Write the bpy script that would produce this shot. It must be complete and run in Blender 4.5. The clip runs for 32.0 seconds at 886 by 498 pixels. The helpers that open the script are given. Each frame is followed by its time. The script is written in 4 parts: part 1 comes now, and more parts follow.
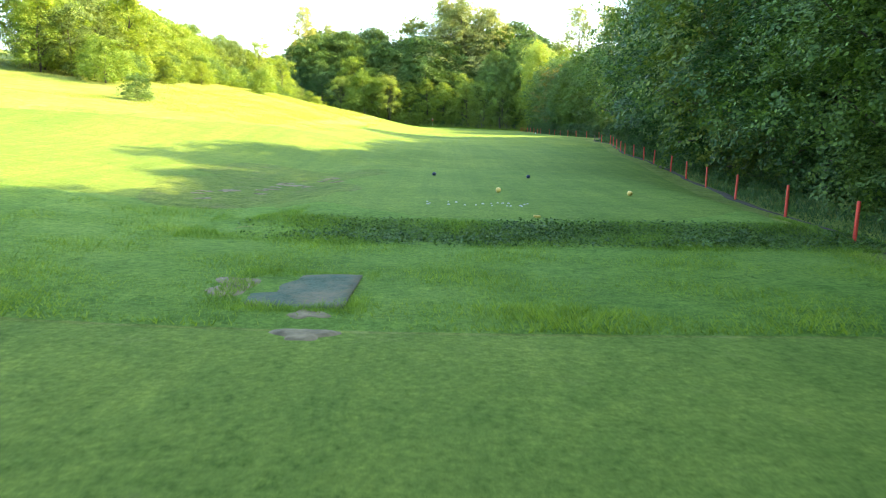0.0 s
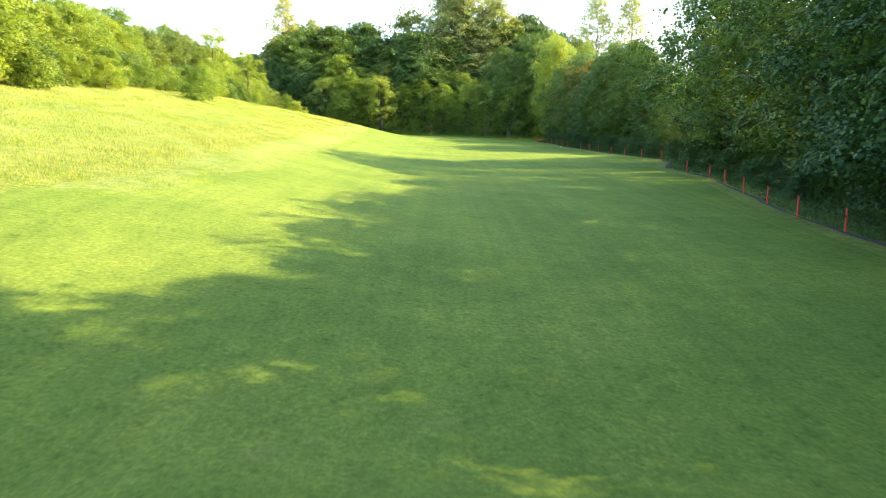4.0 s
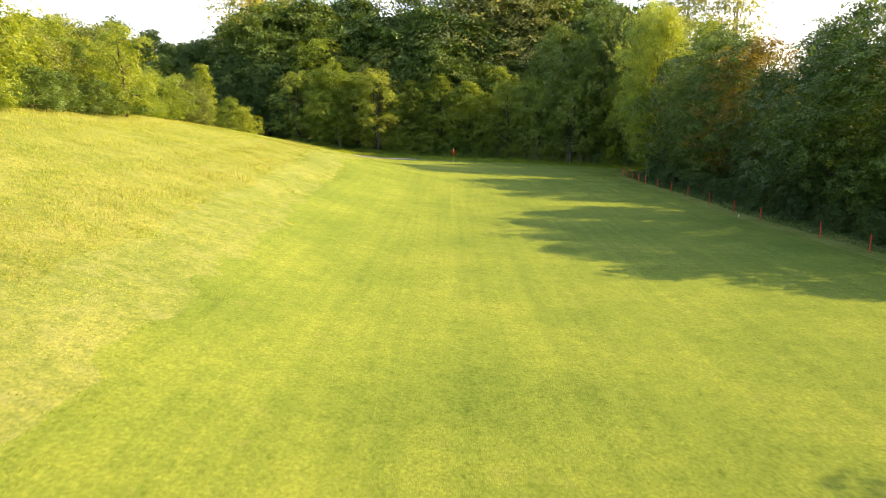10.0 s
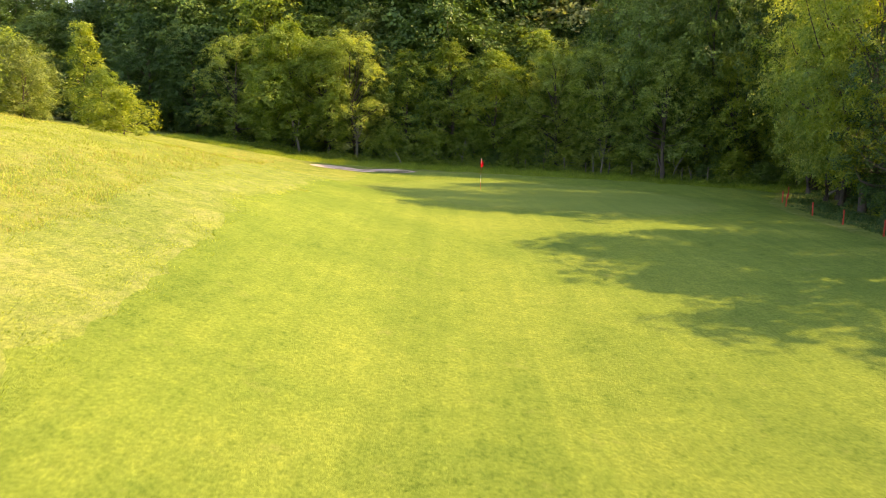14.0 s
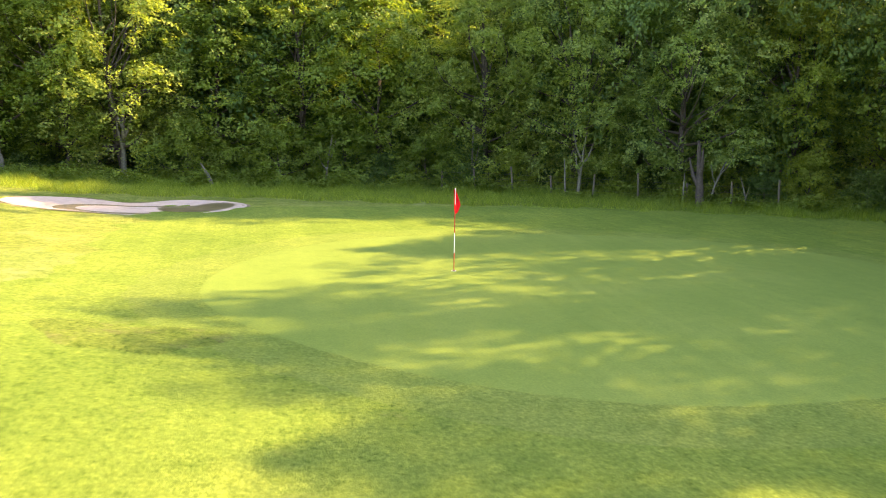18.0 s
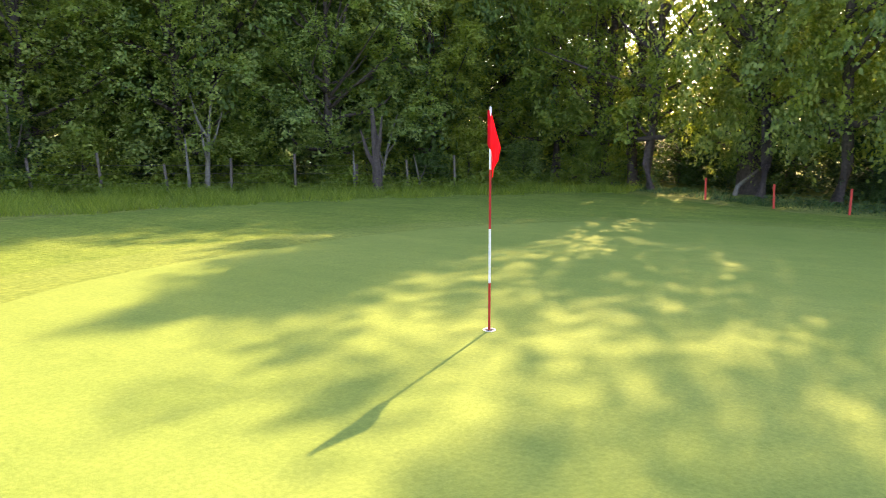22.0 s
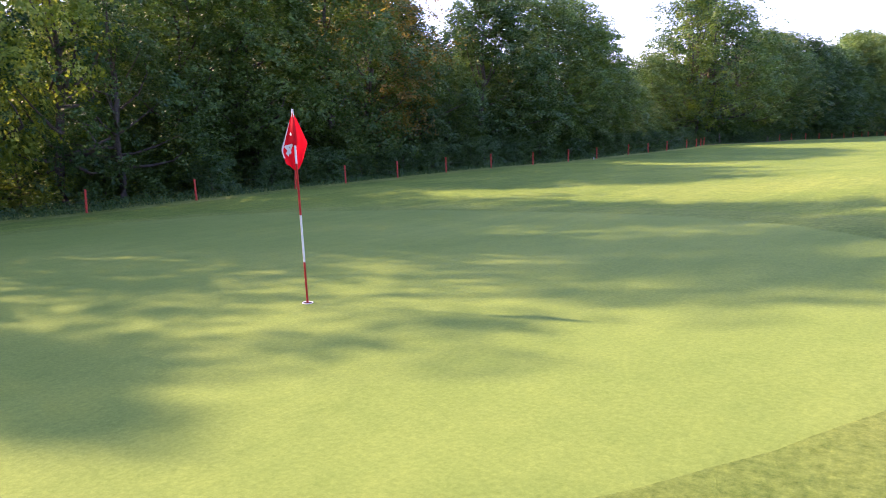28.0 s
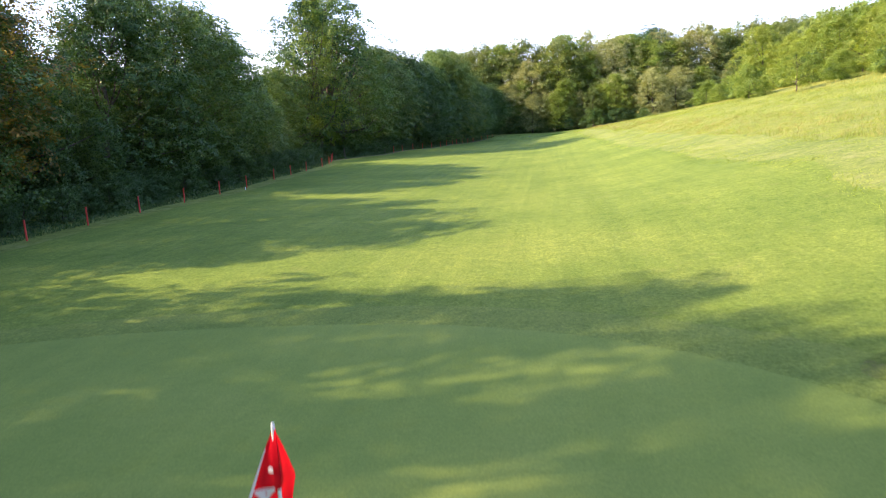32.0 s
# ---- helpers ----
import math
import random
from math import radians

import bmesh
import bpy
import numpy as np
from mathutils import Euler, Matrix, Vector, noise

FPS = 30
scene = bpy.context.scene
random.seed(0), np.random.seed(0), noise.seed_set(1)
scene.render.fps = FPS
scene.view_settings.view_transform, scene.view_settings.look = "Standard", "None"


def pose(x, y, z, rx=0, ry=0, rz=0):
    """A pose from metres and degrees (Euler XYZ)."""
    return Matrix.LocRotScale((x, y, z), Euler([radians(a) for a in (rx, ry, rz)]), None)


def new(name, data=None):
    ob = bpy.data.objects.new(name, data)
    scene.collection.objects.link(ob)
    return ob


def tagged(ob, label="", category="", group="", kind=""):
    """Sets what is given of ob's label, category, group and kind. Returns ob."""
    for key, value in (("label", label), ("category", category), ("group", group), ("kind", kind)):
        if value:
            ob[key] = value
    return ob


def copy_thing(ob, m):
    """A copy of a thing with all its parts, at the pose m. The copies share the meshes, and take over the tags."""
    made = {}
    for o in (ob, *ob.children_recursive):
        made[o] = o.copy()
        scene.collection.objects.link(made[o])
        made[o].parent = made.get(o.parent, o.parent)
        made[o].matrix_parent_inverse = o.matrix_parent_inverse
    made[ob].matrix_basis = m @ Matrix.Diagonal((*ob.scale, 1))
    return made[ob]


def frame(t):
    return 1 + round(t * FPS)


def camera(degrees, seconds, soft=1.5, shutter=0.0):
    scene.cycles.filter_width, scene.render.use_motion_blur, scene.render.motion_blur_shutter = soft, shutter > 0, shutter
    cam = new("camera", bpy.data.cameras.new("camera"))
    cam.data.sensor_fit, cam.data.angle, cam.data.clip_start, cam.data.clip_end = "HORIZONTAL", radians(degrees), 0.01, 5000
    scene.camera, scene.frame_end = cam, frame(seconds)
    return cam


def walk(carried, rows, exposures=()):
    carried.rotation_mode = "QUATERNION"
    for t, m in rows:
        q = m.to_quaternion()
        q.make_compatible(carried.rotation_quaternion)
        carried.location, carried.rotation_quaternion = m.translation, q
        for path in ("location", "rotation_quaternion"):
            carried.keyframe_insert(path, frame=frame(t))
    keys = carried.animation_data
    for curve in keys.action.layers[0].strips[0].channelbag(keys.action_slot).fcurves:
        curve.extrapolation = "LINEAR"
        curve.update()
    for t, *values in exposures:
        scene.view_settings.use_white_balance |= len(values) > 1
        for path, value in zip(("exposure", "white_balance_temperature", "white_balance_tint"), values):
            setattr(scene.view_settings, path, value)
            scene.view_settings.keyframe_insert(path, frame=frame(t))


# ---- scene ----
cam = camera(62.73, 32.0, soft=0.95, shutter=0.2)
# seconds, eye, pitch, roll, yaw
PATH = [
    (0.0, 0.000, -0.000, 2.340, -9.89, -0.12, -0.00),
    (0.5, -0.102, 2.218, 2.530, -9.87, -0.09, -0.11),
    (1.0, -0.187, 4.860, 2.714, -9.84, -0.06, -0.17),
    (1.5, -0.261, 7.897, 2.889, -9.82, -0.01, -0.24),
    (2.0, -0.354, 11.223, 3.072, -9.81, 0.04, -0.27),
    (2.5, -0.479, 14.793, 3.255, -9.82, 0.08, -0.32),
    (3.0, -0.553, 18.545, 3.432, -9.82, 0.10, -0.31),
    (3.5, -0.615, 22.463, 3.601, -9.81, 0.12, -0.27),
    (4.0, -0.705, 26.534, 3.757, -9.79, 0.15, -0.23),
    (4.5, -0.865, 30.742, 3.895, -9.78, 0.17, -0.21),
    (5.0, -1.134, 35.072, 4.013, -9.78, 0.17, -0.24),
    (5.5, -1.381, 39.410, 4.325, -9.77, 0.15, -0.24),
    (6.0, -1.554, 43.827, 4.758, -9.72, 0.13, -0.16),
    (6.5, -1.763, 48.423, 5.243, -9.68, 0.11, -0.07),
    (7.0, -1.946, 53.073, 5.616, -9.70, 0.09, 0.02),
    (7.5, -2.219, 57.744, 5.916, -9.76, 0.08, 0.07),
    (8.0, -2.495, 62.496, 6.193, -9.85, 0.08, 0.10),
    (8.5, -2.678, 67.341, 6.416, -9.92, 0.05, 0.19),
    (9.0, -2.798, 72.265, 6.592, -9.97, 0.02, 0.32),
    (9.5, -2.897, 77.276, 6.724, -10.00, -0.00, 0.43),
    (10.0, -3.022, 82.250, 6.783, -10.03, 0.00, 0.49),
    (10.5, -3.097, 87.424, 6.837, -10.10, 0.01, 0.61),
    (11.0, -3.290, 92.539, 6.881, -10.20, -0.00, 0.61),
    (11.5, -3.439, 97.643, 6.892, -10.30, -0.00, 0.64),
    (12.0, -3.558, 102.846, 6.843, -10.39, 0.00, 0.75),
    (12.5, -3.691, 108.024, 6.733, -10.46, -0.01, 0.85),
    (13.0, -3.897, 113.078, 6.631, -10.51, -0.05, 0.86),
    (13.5, -4.333, 118.043, 6.524, -10.55, -0.09, 0.72),
    (14.0, -4.972, 122.903, 6.460, -10.60, -0.13, 0.26),
    (14.5, -5.767, 127.616, 6.377, -10.67, -0.14, -0.47),
    (15.0, -6.479, 132.089, 6.350, -10.74, -0.09, -1.69),
    (15.5, -7.083, 136.444, 6.351, -10.84, 0.03, -3.36),
    (16.0, -7.533, 140.697, 6.332, -10.93, 0.16, -5.36),
    (16.5, -7.786, 144.902, 6.255, -10.99, 0.30, -7.60),
    (17.0, -7.789, 149.124, 6.074, -11.01, 0.35, -9.98),
    (17.5, -7.730, 152.944, 5.730, -10.95, 0.22, -12.28),
    (18.0, -7.657, 156.448, 5.339, -10.86, 0.04, -14.91),
    (18.5, -7.724, 159.442, 4.911, -10.66, 0.03, -18.68),
    (19.0, -7.781, 161.982, 4.495, -10.47, 0.04, -23.17),
    (19.5, -7.852, 164.130, 4.067, -10.35, -0.10, -27.71),
    (20.0, -7.758, 166.047, 3.685, -10.27, -0.24, -32.48),
    (20.5, -7.697, 167.662, 3.479, -10.22, -0.22, -37.87),
    (21.0, -7.843, 168.992, 3.331, -9.99, -0.08, -43.92),
    (21.5, -8.223, 170.174, 3.229, -9.80, 0.08, -50.66),
    (22.0, -8.745, 171.260, 3.172, -9.80, 0.06, -58.00),
    (22.5, -9.175, 172.195, 3.127, -9.77, 0.17, -65.57),
    (23.0, -9.524, 173.024, 3.077, -9.73, 0.29, -73.24),
    (23.5, -9.823, 173.746, 3.058, -9.70, 0.36, -80.88),
    (24.0, -10.067, 174.411, 3.044, -9.68, 0.45, -88.50),
    (24.5, -10.262, 175.064, 3.033, -9.63, 0.58, -95.87),
    (25.0, -10.338, 175.794, 3.011, -9.59, 0.70, -102.98),
    (25.5, -10.310, 176.579, 3.000, -9.58, 0.75, -109.73),
    (26.0, -10.214, 177.368, 3.012, -9.58, 0.79, -116.25),
    (26.5, -10.037, 178.126, 3.038, -9.60, 0.87, -122.59),
    (27.0, -9.766, 178.821, 3.070, -9.61, 0.98, -128.78),
    (27.5, -9.391, 179.427, 3.098, -9.63, 1.09, -134.88),
    (28.0, -8.912, 179.933, 3.119, -9.66, 1.17, -140.99),
    (28.5, -8.415, 180.336, 3.134, -9.69, 1.24, -147.03),
    (29.0, -7.871, 180.690, 3.143, -9.72, 1.29, -152.73),
    (29.5, -7.210, 180.862, 3.138, -9.76, 1.35, -158.12),
    (30.0, -6.609, 181.044, 3.146, -9.83, 1.44, -163.40),
    (30.5, -5.966, 181.091, 3.161, -9.96, 1.64, -168.39),
    (31.0, -5.334, 180.838, 3.179, -10.13, 1.82, -170.91),
    (31.5, -4.701, 179.852, 3.666, -10.25, 1.70, -171.61),
    (32.0, -4.013, 178.294, 5.001, -10.36, 1.53, -171.93),
]
EXPOSURES = [(0.0, 2.94, 6700, 12), (2.5, 2.7, 6700, 14), (5.0, 2.36, 6800, 17), (9.0, 1.92, 7900, 28), (14.0, 2.06, 8200, 30), (17.0, 2.42, 7900, 29), (19.0, 2.9, 7500, 31), (21.0, 2.88, 7200, 35), (23.0, 2.54, 6500, 46), (24.0, 2.38, 6000, 54), (26.0, 2.26, 5800, 58), (28.0, 2.2, 5850, 58), (30.0, 2.04, 6050, 50), (31.0, 1.92, 6050, 42), (32.0, 1.96, 6000, 40)]
walk(cam, [(t, pose(x, y, z, 90 + pitch, roll, yaw)) for t, x, y, z, pitch, roll, yaw in PATH], EXPOSURES)

# ---- light ----
SUN_ELEVATION, SUN_AZIMUTH = 30.8, 79.2   # degrees; the azimuth runs from north (+y) to east (+x)
world = bpy.data.worlds.new("sky")
scene.world = world
world.use_nodes = True
wn = world.node_tree.nodes
sky = wn.new("ShaderNodeTexSky")
sky.sky_type, sky.sun_disc = "NISHITA", False
sky.sun_elevation, sky.sun_rotation = radians(SUN_ELEVATION), radians(SUN_AZIMUTH)
sky.air_density, sky.dust_density, sky.ozone_density = 1.0, 1.0, 1.2
wn["Background"].inputs["Strength"].default_value = 0.15
world.node_tree.links.new(sky.outputs[0], wn["Background"].inputs["Color"])
sun_data = bpy.data.lights.new("sun", "SUN")
sun_data.energy, sun_data.angle, sun_data.color = 3.7, radians(0.55), (1.0, 0.785, 0.38)
sun = new("sun", sun_data)
toward = Vector((math.sin(radians(SUN_AZIMUTH)) * math.cos(radians(SUN_ELEVATION)), math.cos(radians(SUN_AZIMUTH)) * math.cos(radians(SUN_ELEVATION)), math.sin(radians(SUN_ELEVATION))))
sun.rotation_mode = "QUATERNION"
sun.rotation_quaternion = toward.to_track_quat("Z", "Y")
sun.location = (60, 90, 60)


# ---- materials ----
def node_material(name):
    m = bpy.data.materials.new(name)
    m.use_nodes = True
    nt = m.node_tree
    return m, nt, nt.nodes["Principled BSDF"]


def noise_at(nt, scale, detail=4.0, stretch=None, rough=0.55):
    co = nt.nodes.new("ShaderNodeNewGeometry").outputs["Position"]
    if stretch:
        mp = nt.nodes.new("ShaderNodeMapping")
        mp.inputs["Scale"].default_value = stretch
        nt.links.new(co, mp.inputs["Vector"])
        co = mp.outputs[0]
    n = nt.nodes.new("ShaderNodeTexNoise")
    n.inputs["Scale"].default_value, n.inputs["Detail"].default_value, n.inputs["Roughness"].default_value = scale, detail, rough
    nt.links.new(co, n.inputs["Vector"])
    return n.outputs["Fac"]


def ramp(nt, fac, stops):
    r = nt.nodes.new("ShaderNodeValToRGB")
    while len(r.color_ramp.elements) < len(stops):
        r.color_ramp.elements.new(0.5)
    for e, (p, c) in zip(r.color_ramp.elements, stops):
        e.position, e.color = p, (*c, 1)
    nt.links.new(fac, r.inputs[0])
    return r.outputs[0]


def mix_colour(nt, fac, a, b, mode="MIX"):
    m = nt.nodes.new("ShaderNodeMix")
    m.data_type, m.blend_type = "RGBA", mode
    for value, slot in ((fac, 0), (a, 6), (b, 7)):
        if isinstance(value, (int, float)):
            m.inputs[slot].default_value = value
        elif isinstance(value, tuple):
            m.inputs[slot].default_value = (*value, 1)
        else:
            nt.links.new(value, m.inputs[slot])
    return m.outputs[2]


def bump(nt, bsdf, height, strength, distance):
    b = nt.nodes.new("ShaderNodeBump")
    b.inputs["Strength"].default_value, b.inputs["Distance"].default_value = strength, distance
    nt.links.new(height, b.inputs["Height"])
    nt.links.new(b.outputs[0], bsdf.inputs["Normal"])


def grass_material(name, dark, mid, light, straw, straw_cut, fine, bump_size, streak=0.0, rough=0.75, patch=0.4):
    """Turf: blades' grain at two sizes, blotches, patches some metres wide, mower streaks, dark tufts and dry straw."""
    m, nt, b = node_material(name)
    col = ramp(nt, noise_at(nt, 0.2, 7.0, None, 0.64), [(0.32, dark), (0.5, mid), (0.68, light)])
    grain = ramp(nt, noise_at(nt, fine * 1.3, 7.0, None, 0.8), [(0.3, (0.36, 0.45, 0.3)), (0.5, (0.97, 0.99, 0.94)), (0.7, (1.7, 1.58, 1.5))])
    col = mix_colour(nt, rough, col, grain, "MULTIPLY")
    blotch = ramp(nt, noise_at(nt, 2.3, 7.0, None, 0.74), [(0.34, (0.66, 0.76, 0.66)), (0.5, (1.0, 1.0, 1.0)), (0.66, (1.26, 1.18, 1.08))])
    col = mix_colour(nt, patch, col, blotch, "MULTIPLY")
    tuft = ramp(nt, noise_at(nt, 3.1, 9.0, (1.0, 0.7, 1.0), 0.82), [(0.36, (0.38, 0.52, 0.34)), (0.44, (1.0, 1.0, 1.0)), (0.58, (1.0, 1.0, 1.0)), (0.66, (1.45, 1.36, 1.3))])
    col = mix_colour(nt, patch * 0.9, col, tuft, "MULTIPLY")
    if streak:
        lines = ramp(nt, noise_at(nt, 1.0, 5.0, (1.9, 0.025, 1.0), 0.65), [(0.36, (0.8, 0.86, 0.82)), (0.64, (1.2, 1.15, 1.12))])
        col = mix_colour(nt, streak, col, lines, "MULTIPLY")
    dry = ramp(nt, noise_at(nt, 0.9, 9.0, None, 0.78), [(straw_cut, (0, 0, 0)), (straw_cut + 0.22, (0.8, 0.8, 0.8))])
    col = mix_colour(nt, dry, col, straw)
    nt.links.new(col, b.inputs["Base Color"])
    b.inputs["Roughness"].default_value = 0.85
    b.inputs["Specular IOR Level"].default_value = 0.04
    bump(nt, b, noise_at(nt, fine * 1.2, 7.0, None, 0.8), 1.0, bump_size)
    return m


M_ROUGH = grass_material("rough_grass", (0.118, 0.172, 0.033), (0.165, 0.215, 0.045), (0.222, 0.26, 0.064), (0.262, 0.285, 0.105), 0.5, 7.0, 0.08, 0.0, 0.8, 0.85)
M_LUSH = grass_material("lush_grass", (0.096, 0.18, 0.03), (0.13, 0.228, 0.04), (0.175, 0.272, 0.054), (0.23, 0.27, 0.1), 0.62, 9.0, 0.07, 0.0, 0.85, 0.8)
M_FAIRWAY = grass_material("fairway_grass", (0.098, 0.16, 0.029), (0.126, 0.19, 0.034), (0.16, 0.22, 0.041), (0.2, 0.218, 0.07), 0.58, 9.0, 0.04, 0.5, 0.8, 0.55)
M_CUT = grass_material("first_cut_grass", (0.118, 0.175, 0.04), (0.15, 0.204, 0.05), (0.188, 0.234, 0.064), (0.24, 0.268, 0.11), 0.5, 8.0, 0.05, 0.3, 0.85, 0.85)
M_TEE = grass_material("tee_grass", (0.092, 0.158, 0.029), (0.12, 0.188, 0.034), (0.15, 0.216, 0.042), (0.185, 0.21, 0.07), 0.6, 10.0, 0.03, 0.6, 0.8, 0.55)
M_GREEN = grass_material("green_grass", (0.12, 0.182, 0.036), (0.137, 0.198, 0.04), (0.157, 0.213, 0.046), (0.2, 0.215, 0.07), 0.68, 20.0, 0.004, 0.25, 0.4, 0.22)
M_WORN = grass_material("worn_grass", (0.096, 0.15, 0.029), (0.12, 0.172, 0.034), (0.148, 0.196, 0.042), (0.19, 0.168, 0.085), 0.53, 9.0, 0.06, 0.3, 0.95, 1.0)
M_FRINGE = grass_material("fringe_grass", (0.112, 0.172, 0.034), (0.136, 0.193, 0.04), (0.164, 0.214, 0.047), (0.2, 0.212, 0.07), 0.62, 11.0, 0.03, 0.2, 0.75, 0.45)


def leaf_material(name, dark, mid, light, through_light=0.45):
    """Foliage: thin leaves that pass some light, with a tone of its own for each leaf and each tree."""
    m, nt, b = node_material(name)
    rnd = nt.nodes.new("ShaderNodeNewGeometry").outputs["Random Per Island"]
    col = ramp(nt, rnd, [(0.05, dark), (0.5, mid), (0.97, light)])
    tree = nt.nodes.new("ShaderNodeObjectInfo").outputs["Random"]
    tone = ramp(nt, tree, [(0.0, (0.8, 0.85, 0.85)), (0.5, (1.0, 1.0, 1.0)), (1.0, (1.22, 1.1, 0.95))])
    col = mix_colour(nt, 1.0, col, tone, "MULTIPLY")
    clump = ramp(nt, noise_at(nt, 1.5, 4.0), [(0.3, (0.62, 0.7, 0.72)), (0.7, (1.34, 1.26, 1.08))])
    col = mix_colour(nt, 0.8, col, clump, "MULTIPLY")
    nt.links.new(col, b.inputs["Base Color"])
    b.inputs["Roughness"].default_value = 0.5
    b.inputs["Specular IOR Level"].default_value = 0.16
    tl = nt.nodes.new("ShaderNodeBsdfTranslucent")
    bright = mix_colour(nt, 1.0, col, (1.7, 1.6, 0.7), "MULTIPLY")
    nt.links.new(bright, tl.inputs["Color"])
    mx = nt.nodes.new("ShaderNodeMixShader")
    mx.inputs[0].default_value = through_light
    nt.links.new(b.outputs[0], mx.inputs[1])
    nt.links.new(tl.outputs[0], mx.inputs[2])
    nt.links.new(mx.outputs[0], nt.nodes["Material Output"].inputs["Surface"])
    return m


L_DARK = leaf_material("dark_leaves", (0.03, 0.074, 0.028), (0.048, 0.11, 0.034), (0.084, 0.162, 0.048), 0.22)
L_MID = leaf_material("mid_leaves", (0.046, 0.102, 0.028), (0.076, 0.148, 0.037), (0.12, 0.205, 0.052), 0.27)
L_LIGHT = leaf_material("light_leaves", (0.115, 0.19, 0.032), (0.16, 0.248, 0.044), (0.22, 0.3, 0.062), 0.42)
L_OLIVE = leaf_material("olive_leaves", (0.08, 0.128, 0.034), (0.12, 0.175, 0.044), (0.175, 0.23, 0.064), 0.3)
L_GREY = leaf_material("grey_leaves", (0.17, 0.21, 0.085), (0.24, 0.285, 0.115), (0.32, 0.365, 0.165), 0.4)
L_BROWN = leaf_material("brown_leaves", (0.12, 0.105, 0.028), (0.175, 0.145, 0.036), (0.24, 0.19, 0.06))
L_BLADE = leaf_material("grass_blades", (0.13, 0.22, 0.034), (0.19, 0.29, 0.048), (0.26, 0.35, 0.07), 0.5)
L_TURF = leaf_material("turf_blades", (0.1, 0.19, 0.03), (0.145, 0.25, 0.04), (0.2, 0.31, 0.056), 0.4)
L_SEED = leaf_material("seed_heads", (0.17, 0.17, 0.065), (0.24, 0.225, 0.095), (0.32, 0.29, 0.14), 0.35)
L_STRAW = leaf_material("straw_blades", (0.19, 0.25, 0.055), (0.26, 0.31, 0.075), (0.38, 0.4, 0.14), 0.3)
# leaf colour raised to stand in for backlight and glare through the wood
L_BACKLIT = leaf_material("backlit_bright_leaves", (0.125, 0.205, 0.058), (0.185, 0.285, 0.078), (0.265, 0.35, 0.11), 0.5)


def plain_material(name, colour, rough=0.6, metal=0.0, vary=0.25, scale=6.0, bump_size=0.0):
    m, nt, b = node_material(name)
    lo, hi = tuple(c * (1 - vary) for c in colour), tuple(min(1, c * (1 + vary)) for c in colour)
    nt.links.new(ramp(nt, noise_at(nt, scale, 6.0), [(0.3, lo), (0.7, hi)]), b.inputs["Base Color"])
    b.inputs["Roughness"].default_value, b.inputs["Metallic"].default_value = rough, metal
    if bump_size:
        bump(nt, b, noise_at(nt, scale * 1.7, 6.0), 0.8, bump_size)
    return m


M_BARK = plain_material("bark", (0.075, 0.06, 0.045), 0.9, 0, 0.45, 9.0, 0.03)
M_BARK_PALE = plain_material("pale_bark", (0.17, 0.16, 0.115), 0.9, 0, 0.35, 9.0, 0.02)
M_STAKE = plain_material("red_paint", (0.62, 0.055, 0.03), 0.55, 0, 0.2, 30.0)
M_POLE_RED = plain_material("pole_red", (0.5, 0.02, 0.022), 0.35, 0, 0.08, 20.0)
M_POLE_WHITE = plain_material("pole_white", (0.8, 0.8, 0.78), 0.35, 0, 0.04, 20.0)
M_SAND = plain_material("sand", (0.42, 0.345, 0.265), 0.95, 0, 0.12, 3.0, 0.05)
M_CHALK = plain_material("white_sand", (0.42, 0.41, 0.35), 0.95, 0, 0.3, 20.0, 0.01)
M_MAT = grass_material("worn_mat", (0.045, 0.09, 0.06), (0.075, 0.11, 0.075), (0.11, 0.115, 0.08), (0.21, 0.165, 0.095), 0.44, 20.0, 0.01, 0.0, 0.7, 0.8)
M_YELLOW = plain_material("yellow_paint", (0.72, 0.5, 0.12), 0.4, 0, 0.12, 30.0)
M_BLUE = plain_material("blue_paint", (0.01, 0.02, 0.06), 0.4, 0, 0.2, 30.0)
M_FLAG = leaf_material("flag_cloth", (0.46, 0.006, 0.016), (0.5, 0.007, 0.018), (0.54, 0.008, 0.02), 0.3)
M_WHITE = plain_material("white_print", (0.82, 0.8, 0.8), 0.7, 0, 0.05, 25.0)
M_HOLE = plain_material("hole_shade", (0.015, 0.015, 0.012), 0.9, 0, 0.1, 25.0)
M_POST = plain_material("weathered_wood", (0.13, 0.11, 0.08), 0.9, 0, 0.4, 14.0, 0.01)
M_WIRE = plain_material("old_wire", (0.1, 0.09, 0.08), 0.5, 0.8, 0.2, 14.0)
M_MUD = plain_material("wet_mud", (0.14, 0.12, 0.055), 0.3, 0, 0.25, 2.0, 0.01)
M_DIRT = plain_material("dry_soil", (0.15, 0.125, 0.058), 0.95, 0, 0.5, 5.0, 0.03)
M_SOIL = plain_material("soil", (0.042, 0.034, 0.018), 0.95, 0, 0.5, 7.0, 0.05)


# ---- mesh helpers ----
def mesh_from(name, verts, faces, material, smooth=False):
    """A mesh from arrays: verts N x 3, faces M x 3 or M x 4."""
    verts, faces = np.asarray(verts, np.float32), np.asarray(faces, np.int32)
    me = bpy.data.meshes.new(name)
    k = faces.shape[1]
    me.vertices.add(len(verts))
    me.vertices.foreach_set("co", verts.ravel())
    me.loops.add(faces.size)
    me.loops.foreach_set("vertex_index", faces.ravel())
    me.polygons.add(len(faces))
    me.polygons.foreach_set("loop_start", np.arange(0, faces.size, k, dtype=np.int32))
    me.polygons.foreach_set("use_smooth", np.full(len(faces), smooth))
    me.update(calc_edges=True)
    me.materials.append(material)
    return me


